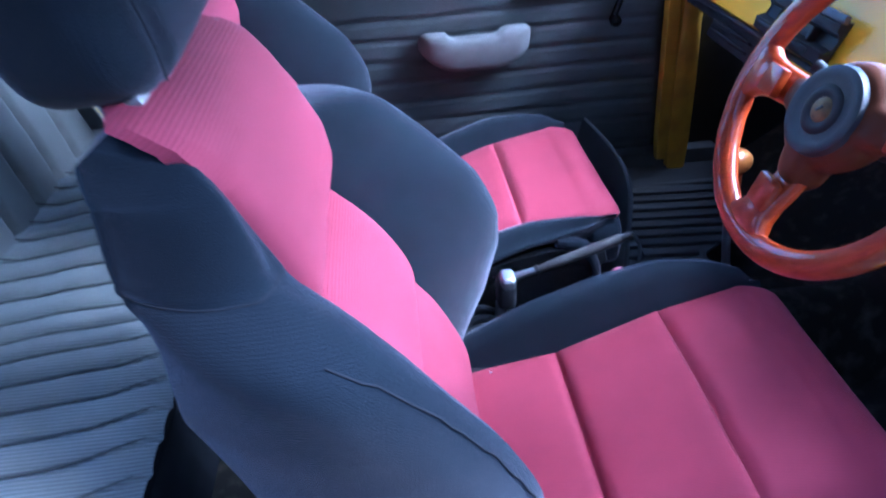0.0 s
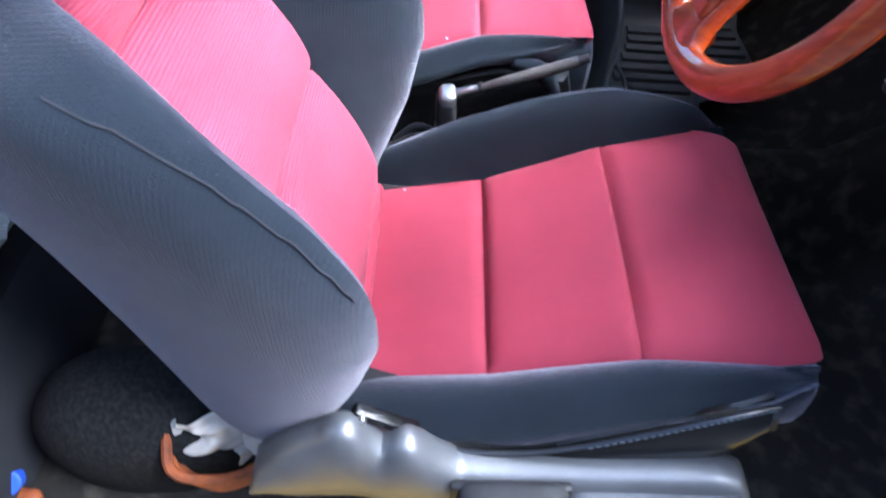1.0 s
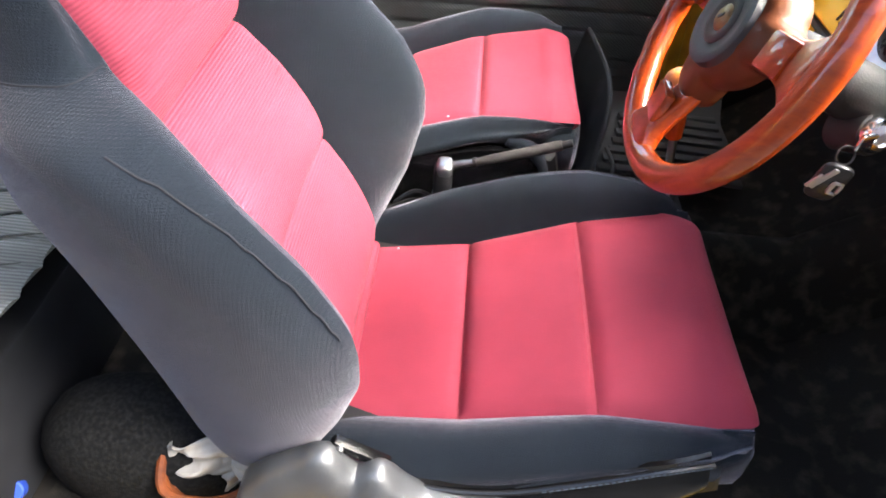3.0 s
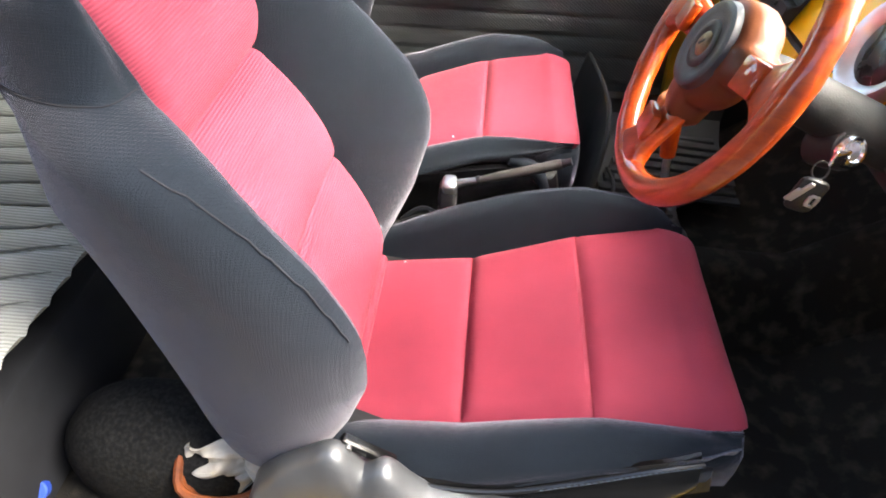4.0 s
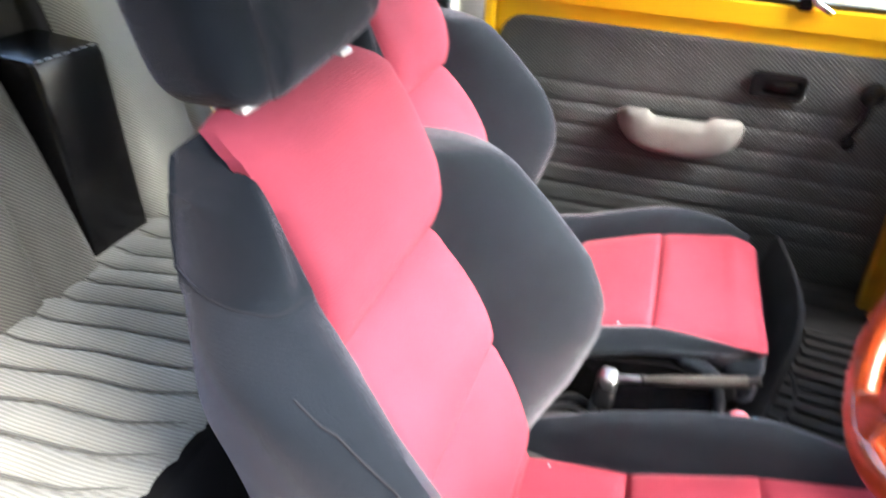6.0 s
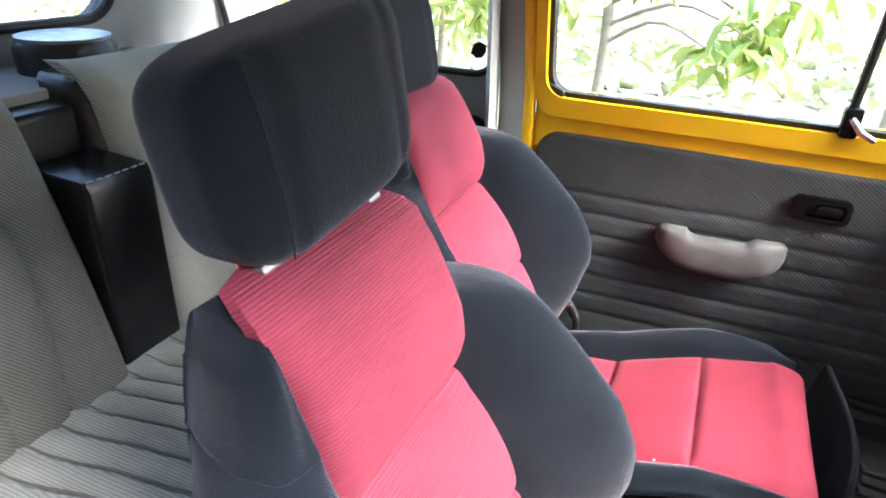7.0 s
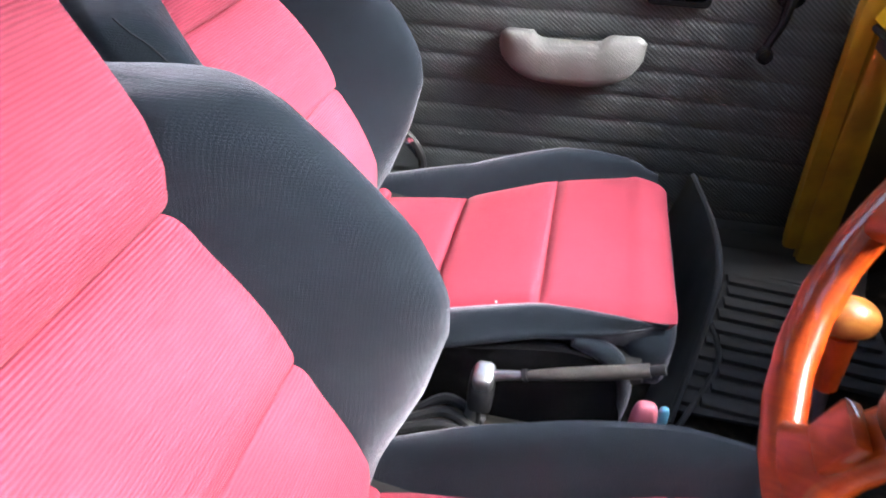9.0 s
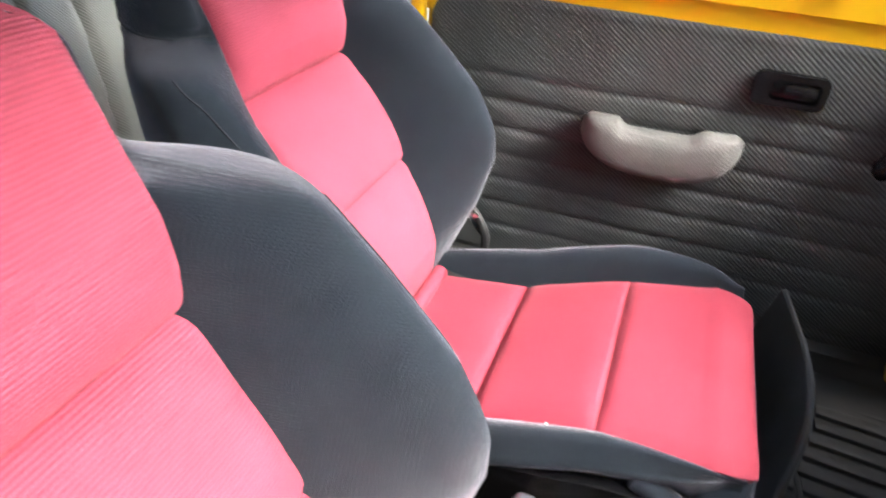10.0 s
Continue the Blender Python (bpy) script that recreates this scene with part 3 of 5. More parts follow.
def seat_cover(seat, side):
    """The moulded side cover with the recliner lever."""
    y = side * 0.268
    tops = [(-0.256, 0.372), (-0.245, 0.402), (-0.215, 0.438), (-0.175, 0.470), (-0.150, 0.488), (-0.134, 0.482), (-0.122, 0.462), (-0.112, 0.448), (-0.104, 0.452), (-0.092, 0.460), (-0.078, 0.456), (-0.055, 0.425), (-0.03, 0.402), (0.09, 0.396), (0.24, 0.398), (0.27, 0.388), (0.284, 0.365)]
    lows = [(-0.256, 0.362), (-0.245, 0.335), (-0.21, 0.306), (-0.12, 0.290), (0.0, 0.284), (0.12, 0.282), (0.24, 0.290), (0.27, 0.306), (0.284, 0.345)]
    rings = []
    for k in range(109):
        x = -0.256 + 0.54 * k / 108
        top, low = ev(x, tops)[0], ev(x, lows)[0]
        ring = []
        for q in range(28):
            a = 2 * math.pi * q / 28
            c, s = math.cos(a), math.sin(a)
            out = math.copysign(abs(c) ** 0.75, c) * (1 - 0.85 * max(0.0, -s - 0.02) if c > 0 else 1)
            ring.append(Vector((x, y + side * 0.028 * out, (top + low) / 2 + (top - low) / 2 * math.copysign(abs(s) ** 0.7, s) - FLOOR)))
        rings.append(ring)
    cover = part("recliner_cover", loft(rings), SILVER, seat, "silvery grey moulded side cover")
    part("ledge", superbox((0.19, 0.022, 0.040), 0.3, 32, 14), SILVER, cover).location = (0.178, y + side * 0.030, 0.362 - FLOOR)
    part("slot", box((0.128, 0.012, 0.080), (0.022, y + side * 0.024, 0.362 - FLOOR), 0.005), BLACKPLASTIC, cover)
    lever = part("lever", superbox((0.116, 0.034, 0.052), 0.35, 32, 16), BLACKPLASTIC, seat, "black recliner lever")
    lever.location = (0.024, y + side * 0.036, 0.380 - FLOOR)
    part("lever_inlay", prism([(-0.05, -0.006), (-0.035, 0.008), (0.045, 0.004), (0.045, -0.012), (-0.03, -0.012)], 0.004, 0.0015, 2, Matrix.Translation((-0.004, side * 0.0165, 0.0))), SILVER, lever)
    loop = [Vector((x, side * 0.0165, z)) for x, z in rounded(0.106, 0.042, 0.016, 6)]
    part("lever_rim", tube(loop + loop[:1], 0.0045, 8), SILVER, lever, "silvery grey rim of the lever")
    part("lever_shaft", tube([(-0.05, -side * 0.04, 0.0), (-0.05, -side * 0.004, 0.0)], 0.009), BLACKPLASTIC, lever)
    lip = smooth([Vector(p) for p in ((-0.11, side * 0.250, 0.432), (-0.04, side * 0.256, 0.400), (0.05, side * 0.259, 0.406), (0.14, side * 0.256, 0.440), (0.22, side * 0.249, 0.470), (0.285, side * 0.236, 0.476))], 60)
    lip = [p + Vector((0, 0, -FLOOR)) for p in lip]
    part("trim_lip", tube(lip, 0.0035, 8), LEATHER, seat, "glossy black trim edge")
    for p, q in zip(lip[30:58], lip[31:59]):
        part("stitch", tube([p * 0.85 + q * 0.15 + Vector((0, side * 0.0034, 0.001)), p * 0.25 + q * 0.75 + Vector((0, side * 0.0034, 0.001))], 0.0008, 5), STITCH, seat)
    def skirt_shape(u, v):
        x = -0.06 + 0.345 * u
        top = ev(x, [(-0.11, 0.432), (-0.04, 0.400), (0.05, 0.406), (0.14, 0.440), (0.22, 0.470), (0.285, 0.476)])[0]
        low = 0.37 + 0.06 * max(0.0, (u - 0.75) / 0.25) ** 2
        bow = math.sin(math.pi * min(1.0, v + 0.1)) * 0.010
        return Vector((x, side * (0.252 - 0.016 * v * max(0.0, u - 0.3) / 0.7 + bow - 0.012 * max(0.0, (u - 0.8) / 0.2) ** 2), low + (top - low) * v - FLOOR))
    part("side_skirt", slab(skirt_shape, 30, 12, (0, -side * 0.006, 0)), GLOSSBLACK, seat, "glossy black side skirt")
    hinge = part("recliner_hinge", box((0.075, 0.014, 0.014), (-0.108, side * 0.250, 0.458 - FLOOR), 0.003, 2, pose(0, 0, 0, 0, 34, 0)), GLOSSBLACK, seat, "black recliner hinge")
    part("hinge_pin", tube([(-0.13, side * 0.244, 0.474 - FLOOR), (-0.13, side * 0.262, 0.474 - FLOOR)], 0.005, 10), STEEL, hinge)
    return cover


driver_seat = front_seat((0, SEAT_Y, FLOOR), 1, "red and slate-grey bucket seat behind the wooden steering wheel", pose(-0.444, 0.036, 1.080 - FLOOR, 0, -5, -5), 0.17)
seat_cover(driver_seat, -1)
passenger_seat = front_seat((-0.165, SEAT_Y + 0.605, FLOOR + 0.006), -1, "red and slate-grey bucket seat beside the tweed-trimmed door", pose(-0.446, -0.004, 1.054 - FLOOR, 0, -5, -2))
# the passenger's backrest leans back a little more
for piece in passenger_seat.children_recursive:
    kind = piece.name.split(".")[0]
    if kind == "headrest":
        piece.location.x -= 0.046
    elif kind in ("back_panel", "back_wing", "headrest_post", "post_guide") or (kind == "seam" and piece.parent.name.split(".")[0] != "headrest" and piece.data.vertices[0].co.z > 0.32):
        for v in piece.data.vertices:
            v.co.x -= 0.016 + 0.08 * max(0.0, v.co.z + FLOOR - 0.61)


# ---- floor, tunnel and sill ----
def floor_shape(u, v):
    x, y = -1.0 + 1.95 * u, -0.10 + 1.26 * v
    tunnel = max(0.0, 1 - (abs(y - 0.47) / 0.10) ** 2)
    z = FLOOR + 0.15 * tunnel ** 0.6 if tunnel > 0 else FLOOR
    if x > 0.62:
        z += 0.75 * (x - 0.62)
    if x < -0.62:
        z = max(z, FLOOR + min(0.12, 0.8 * (-0.62 - x)))
    return Vector((x, y, z - 0.006 + 0.004 * noise.noise((x * 9, y * 9, 0))))


single("floor", slab(floor_shape, 60, 60, (0, 0, -0.03)), CARPET, "worn dark floor carpet with a tunnel between the seats", "floor", kind="structure")

sill = thing("door_sill", (0, -0.15, 0.15), "yellow painted door sill with a dirty dark felt strip", "sill", kind="structure")
part("sill_beam", prism([(-0.105, -0.16), (-0.10, -0.015), (-0.03, -0.005), (-0.01, 0.015), (0.045, 0.02), (0.06, -0.16)], 1.42, 0.008, 3, pose(0.06, 0, 0, 0, 0, 90)), SILLPAINT, sill, "glossy yellow beam")


def felt_shape(u, v):
    """Frayed at its outer edge, where it droops over the beam."""
    x = -0.62 + 1.16 * u
    y0 = 0.003 + 0.062 * x + 0.005 * noise.noise((u * 22, 3, 2)) + 0.002 * noise.noise((u * 90, 5, 2))
    y = y0 + (0.088 - y0) * v
    return Vector((x, y, 0.027 + 0.006 * noise.noise((u * 30, v * 4, 1)) - 0.01 * (v < 0.02) - 0.5 * max(0.0, -0.012 - y)))


part("felt_strip", slab(felt_shape, 90, 12, (0, 0, -0.012)), DIRTY, sill, "dirty frayed dark felt")
part("seat_rail_flange", prism([(-0.36, 0.0), (-0.345, 0.016), (0.06, 0.016), (0.085, 0.0)], 0.005, 0.0015, 2, Matrix.Translation((0, 0.058, 0.035))), YELLOW_DULL, sill, "thin yellow metal flange")

mat_thing = thing("passenger_mat", (0.5, 0.83, FLOOR), "black ribbed rubber floor mat with raised rim", "floor mat")
part("mat_sheet", slab(lambda u, v: Vector((-0.27 + (0.24 + 0.17 * min(1.0, max(0.0, (v - 0.20) / 0.25))) * u, -0.165 + 0.425 * v, 0.042 + 0.05 * max(0, v - 0.9) * 10 * 0.9)), 24, 24, (0, 0, -0.008)), RUBBER, mat_thing)
FOOT = [(0.66, 0.218), (0.727, 0.248), (0.832, 0.298), (0.911, 0.333), (0.984, 0.361), (1.079, 0.373)]
BORDER = [(0.60, 0.235), (0.669, 0.272), (0.738, 0.308), (0.788, 0.328), (0.828, 0.332), (0.882, 0.324)]


def along(y, table):
    return float(np.interp(y, [r[0] for r in table], [r[1] for r in table])) - 0.5


def rib(x0, x1, y):
    slant = -0.08 * (x1 - x0)
    part("rib", loft([[(x, yy + slant * f, z) for x, yy, z, f in ((x0, y - w, h, 0), (x0, y + w, h, 0), (x1, y + w, h, 1), (x1, y - w, h, 1))] for w, h in ((0.0135, 0.0415), (0.012, 0.050), (0.009, 0.0515))]), RUBBER, mat_thing)


for k in range(11):
    y = 1.072 - 0.038 * k
    if y > 0.885:
        rib(along(y, FOOT) + 0.006, 0.125 if y > 0.80 else -0.045, y - 0.83)
    else:
        rib(along(y, BORDER) + 0.006, 0.125 if y > 0.80 else -0.045, y - 0.83)
        if along(y, BORDER) - along(y, FOOT) > 0.02:
            rib(along(y, FOOT) + 0.008, along(y, BORDER) - 0.006, y - 0.83)
part("border_bead", tube([(x - 0.5, y - 0.83, 0.047) for y, x in BORDER], 0.005, 8, 20), RUBBER, mat_thing)


def mat_rim(u, v):
    p = ev(4 * u, [(0, -0.265, -0.20, 0.05), (1, -0.240, -0.12, 0.13), (2, -0.222, -0.05, 0.222), (3, -0.223, 0.06, 0.252), (4, -0.250, 0.22, 0.265)])
    return Vector((p[0] - 0.045 * (1 - v), p[1], 0.035 + (p[2] - 0.035) * v))


part("raised_edge", slab(mat_rim, 24, 8, (-0.006, 0, 0)), RUBBER, mat_thing, "turned-up edge of the mat")
rim_top = [mat_rim(k / 20, 1.0) for k in range(21)]
part("edge_bead", tube(rim_top, 0.006, 8), RUBBER, mat_thing)


# ---- passenger door ----
DOOR_Y = 1.14
door = thing("passenger_door", (0, DOOR_Y, FLOOR), "closed yellow car door with grey tweed trim panel", "car door")


def door_place(dy=0.0):
    return Matrix.Translation((0, dy, -FLOOR))


def lean(p):
    """Above the waist the door leans inwards."""
    return Vector((p[0], p[1] - 0.30 * max(0.0, p[2] - (0.92 - FLOOR)), p[2]))


def frame_ring(outer, inner, depth, place):
    """A flat frame between two outlines with as many points."""
    bm = bmesh.new()
    rings = [[bm.verts.new((x, d, z)) for x, z in o] for o, d in ((outer, -depth / 2), (inner, -depth / 2), (inner, depth / 2), (outer, depth / 2))]
    n = len(outer)
    for a, b in zip(rings, rings[1:] + rings[:1]):
        for k in range(n):
            bm.faces.new((a[k], a[(k + 1) % n], b[(k + 1) % n], b[k]))
    bm.transform(place)
    for v in bm.verts:
        v.co = lean(v.co)
    return bm


win_out = rounded(1.02, 0.52, 0.05, 5, 0.045, 1.14)
win_in = rounded(0.93, 0.43, 0.045, 5, 0.025, 1.138)
part("window_frame", frame_ring(win_out, win_in, 0.05, door_place(0.012)), YELLOW, door, "glossy yellow window frame")
part("rubber_seal", frame_ring(win_in, rounded(0.91, 0.408, 0.04, 5, 0.025, 1.138), 0.03, door_place(0.02)), BLACKPLASTIC, door, "black rubber window seal")


def pane(x0, x1, z0, z1, dy):
    bm = prism([(x0, z0), (x1, z0), (x1, z1), (x0, z1)], 0.004, 0, place=door_place(dy))
    for v in bm.verts:
        v.co = lean(v.co)
    return bm


for x0, x1 in ((-0.43, 0.155), (0.165, 0.48)):
    g = part("window_pane", pane(x0, x1, 0.935, 1.345, 0.022), GLASS, door, "clear window glass")
    g.visible_shadow = False
part("divider_bar", tube([lean((0.16, 0.018, 0.92 - FLOOR)), lean((0.155, 0.018, 1.35 - FLOOR))], 0.009, 8), BLACKPLASTIC, door, "black window divider bar")
latch = part("vent_catch", box((0.034, 0.026, 0.060), (0.160, -0.008, 0.948 - FLOOR), 0.007), GLOSSBLACK, door, "black quarter light catch")
part("catch_lever", tube([(0.158, -0.022, 0.958 - FLOOR), (0.178, -0.030, 0.935 - FLOOR), (0.205, -0.026, 0.922 - FLOOR)], [0.006, 0.007, 0.006], 10), CHROME, latch)
part("rubber_fold", superbox((0.055, 0.016, 0.022), 0.6, 20, 10), BLACKPLASTIC, door, "loose black rubber corner of the window seal").matrix_basis = pose(-0.425, -0.004, 0.938 - FLOOR, 0, 22, 0)

part("door_shell", prism([(-0.47, 0.24), (-0.47, 0.93), (0.44, 0.93), (0.50, 0.30), (0.47, 0.24)], 0.05, 0.012, 3, door_place(0.045)), YELLOW, door, "yellow painted door shell")
part("waist_rail", prism([(-0.465, 0.80), (-0.465, 0.925), (0.46, 0.925), (0.47, 0.80)], 0.022, 0.009, 3, door_place(0.012)), YELLOW, door, "yellow painted waist rail")
PLEATS = [0.25, 0.33, 0.40, 0.452, 0.505, 0.558, 0.611, 0.664, 0.712]


def trim_panel(u, v):
    x, z = -0.452 + 0.895 * u, 0.25 + 0.595 * v
    x += 0.05 * max(0.0, 1 - v) * u
    r = 0.06
    cx, cz = -0.452 + r, 0.845 - r
    if x < cx and z > cz:
        d = Vector((x - cx, z - cz))
        m = max(abs(d.x), abs(d.y))
        if d.length > 1e-6:
            d = d.normalized() * m
        x, z = cx + d.x, cz + d.y
    y = -0.006
    for p in PLEATS:
        y += 0.0046 * math.exp(-((z - p - 0.006 * math.sin(4 * x) - 0.004 * noise.noise((x * 5, z * 3, 1))) / 0.0075) ** 2)
    y += 0.007 * max(0, 1 - min(u, 1 - u, v, 1 - v) / 0.015)
    y += 0.0015 * noise.noise((x * 12, z * 12, 3))
    return Vector((x, y, z - FLOOR))


trim = part("trim_panel", slab(trim_panel, 90, 150, (0, 0.012, 0)), DOORCLOTH, door, "grey tweed pleated trim panel")


def armrest_shape(u, v):
    """u along the rest, v round its section."""
    x = -0.149 + 0.271 * u
    t = 2 * u - 1
    dip = 0.014 * max(0.0, 1 - abs((t + 0.02) / 0.50) ** 10)
    top = 0.682 - dip + 0.003 * t - 0.016 * max(0.0, (abs(t) - 0.84) / 0.16) ** 2
    low = 0.588 + 0.05 * abs(t) ** 3.2
    thick = 0.058 * max(0.02, 1 - abs(t) ** 7) ** 0.5
    mid, half = (top + low) / 2, (top - low) / 2
    a = 2 * math.pi * v
    c, s = math.cos(a), math.sin(a)
    return Vector((x, -0.006 - thick / 2 - thick / 2 * math.copysign(abs(c) ** 0.6, c), mid + half * math.copysign(abs(s) ** 0.6, s) - FLOOR))


part("armrest", loft([[armrest_shape(i / 30, j / 20) for j in range(20)] for i in range(31)]), ARMCLOTH, door, "pale grey padded door pull")
bezel = part("latch_bezel", frame_ring(rounded(0.108, 0.052, 0.012, 4, 0.158, 0.767), rounded(0.072, 0.032, 0.008, 4, 0.166, 0.767), 0.016, door_place(-0.012)), GLOSSBLACK, door, "black latch bezel")
part("latch_cup", box((0.078, 0.006, 0.038), (0.166, -0.009, 0.767 - FLOOR), 0.002), GLOSSBLACK, bezel)
part("latch_handle", prism(rounded(0.05, 0.022, 0.009, 4, 0.172, 0.767), 0.008, 0.003, 2, door_place(-0.018)), GLOSSBLACK, bezel, "black latch handle")
crank = part("window_crank", lathe([(0.0, -0.008), (0.024, -0.008), (0.022, 0.01), (0.0, 0.014)], 20, pose(0.335, -0.014, 0.775 - FLOOR, 90)), GLOSSBLACK, door, "black window winder")
part("crank_arm", tube([(0.335, -0.024, 0.775 - FLOOR), (0.33, -0.034, 0.73 - FLOOR), (0.315, -0.038, 0.688 - FLOOR)], [0.011, 0.008, 0.008], 10), GLOSSBLACK, crank)
part("crank_knob", lathe([(0.0, 0.0), (0.011, 0.0), (0.014, 0.016), (0.012, 0.028), (0.0, 0.03)], 18, pose(0.313, -0.04, 0.684 - FLOOR, 90)), GLOSSBLACK, crank)

single("inner_sill", box((1.2, 0.07, 0.16), (0.05, 1.135, 0.235), 0.012), RUBBER, "black covered inner sill under the door", "sill", kind="structure")
single("door_seal", box((0.12, 0.02, 0.75), (0.50, 1.165, 0.58), 0.006), BLACKPLASTIC, "black rubber seal behind the door edge", "seal", kind="structure")


# ---- car body round the cabin ----
def pillar(name, pts, w, material, label, cat="pillar"):
    """A post of square section along points; w: (along x, along y)."""
    rings = [[Vector(p) + Vector((sx * w[0] / 2, sy * w[1] / 2, 0)) for sx, sy in ((-1, -1), (-1, 1), (1, 1), (1, -1))] for p in smooth([Vector(p) for p in pts], 12)]
    bm = loft(rings)
    bmesh.ops.bevel(bm, geom=[e for e in bm.edges if abs(e.verts[0].co.z - e.verts[1].co.z) > 0.005], offset=min(w) * 0.25, segments=2, affect="EDGES", profile=0.5)
    return single(name, bm, material, label, cat, kind="structure")


pillar("pillar_front_passenger", [(0.530, 1.112, 0.25), (0.497, 1.108, 0.75), (0.52, 1.10, 0.95), (0.36, 1.0, 1.38)], (0.055, 0.06), YELLOW_DULL, "yellow painted windscreen pillar beside the door")
pillar("pillar_edge", [(0.484, 1.098, 0.30), (0.450, 1.098, 0.75), (0.452, 1.095, 0.82)], (0.028, 0.03), YELLOW_DULL, "worn yellow door edge strip", "trim")
pillar("pillar_middle_passenger", [(-0.515, 1.15, 0.20), (-0.515, 1.15, 0.92), (-0.53, 1.02, 1.38)], (0.075, 0.06), GREYTRIM, "grey covered middle pillar behind the door")
pillar("pillar_strip", [(-0.478, 1.135, 0.25), (-0.478, 1.135, 0.92), (-0.49, 1.005, 1.36)], (0.026, 0.03), YELLOW, "yellow painted strip of the middle pillar", "trim")
pillar("pillar_front_driver", [(0.60, -0.155, 0.12), (0.60, -0.155, 0.50), (0.59, -0.15, 0.90), (0.33, 0.0, 1.38)], (0.11, 0.13), YELLOW, "yellow painted windscreen pillar of the open door")
single("pillar_foot", loft([[(x, y, z) for x, y in ((0.43, -0.128), (0.545, -0.050), (0.72, 0.070), (0.74, -0.2), (0.43, -0.2))] for z in (0.10, 0.172)]), SILLPAINT, "yellow painted foot of the windscreen pillar at the sill", "pillar", kind="structure")
pillar("pillar_middle_driver", [(-0.88, -0.235, 0.12), (-0.88, -0.235, 0.92), (-0.86, -0.08, 1.38)], (0.08, 0.06), YELLOW, "yellow painted middle pillar behind the open door")


def quarter(side_y, dirn, name, front):
    """The rear quarter: grey trim with a window hole."""
    holder = thing(name, (front - 0.41, side_y, 0.5), "grey trimmed rear side wall with a fixed window", "side wall", kind="structure")
    back = -1.44 - (front - 0.41)
    hole = rounded(0.39 - back - 0.14, 0.36, 0.05, 5, (0.39 + back + 0.14) / 2, 0.635)
    bm = bmesh.new()
    ring_in = [bm.verts.new((x, 0, z)) for x, z in hole]
    big = rounded(0.41 - back, 1.32, 0.02, 5, (0.41 + back) / 2, 0.26)
    ring_out = [bm.verts.new((x, 0, z)) for x, z in big]
    n = len(hole)
    faces = [bm.faces.new((ring_out[k], ring_out[(k + 1) % n], ring_in[(k + 1) % n], ring_in[k])) for k in range(n)]
    ext = bmesh.ops.extrude_face_region(bm, geom=faces)
    for v in [g for g in ext["geom"] if isinstance(g, bmesh.types.BMVert)]:
        v.co.y += dirn * 0.05
    for v in bm.verts:
        v.co.y -= dirn * 0.30 * max(0.0, v.co.z - 0.42)
    part("wall_trim", bm, GREYTRIM, holder, "grey vinyl side trim")
    g = bmesh.new()
    vs = [g.verts.new((x, dirn * (0.03 - 0.30 * (z - 0.42)), z)) for x, z in hole]
    ws = [g.verts.new(v.co + Vector((0, dirn * 0.004, 0))) for v in vs]
    g.faces.new(vs), g.faces.new(ws[::-1])
    for k in range(n):
        g.faces.new((vs[k], ws[k], ws[(k + 1) % n], vs[(k + 1) % n]))
    p = part("window_pane", g, GLASS, holder, "clear side glass")
    p.visible_shadow = False
    pts = [Vector((x, dirn * (0.004 - 0.30 * (z - 0.42)), z)) for x, z in hole]
    part("window_seal", tube(pts + pts[:1], 0.009, 8), BLACKPLASTIC, holder, "black rubber seal")
    return holder


quarter(1.12, 1, "wall_rear_passenger_side", -0.54)
quarter(-0.22, -1, "wall_rear_driver_side", -0.92)
single("belt_guide", superbox((0.16, 0.05, 0.13), 0.4), BLACKPLASTIC, "black belt reel cover on the rear side wall", "belt cover").location = (-0.645, 1.085, 0.80)
single("window_sticker", prism([(-0.02, -0.01), (-0.012, 0.012), (0.004, 0.02), (0.02, 0.012), (0.018, -0.004), (0.008, -0.018), (-0.008, -0.02)], 0.002, 0, place=pose(-0.60, 1.107, 1.01, 17)), BLACKPLASTIC, "small ragged black sticker on the side glass", "sticker")


def roof_shape(u, v):
    x, w = -1.35 + 1.75 * u, 2 * v - 1
    return Vector((x, 0.48 + 0.58 * w, 1.435 - 0.06 * w ** 4 - 0.07 * (2 * u - 1) ** 4))


single("ceiling", slab(roof_shape, 24, 20, (0, 0, 0.04)), GREYTRIM, "pale grey headlining under the roof", "ceiling", kind="structure")
single("roof", slab(lambda u, v: roof_shape(u, v) + Vector((0, 0, 0.044)), 24, 20, (0, 0, 0.02)), YELLOW, "yellow painted car roof", "roof", kind="structure")


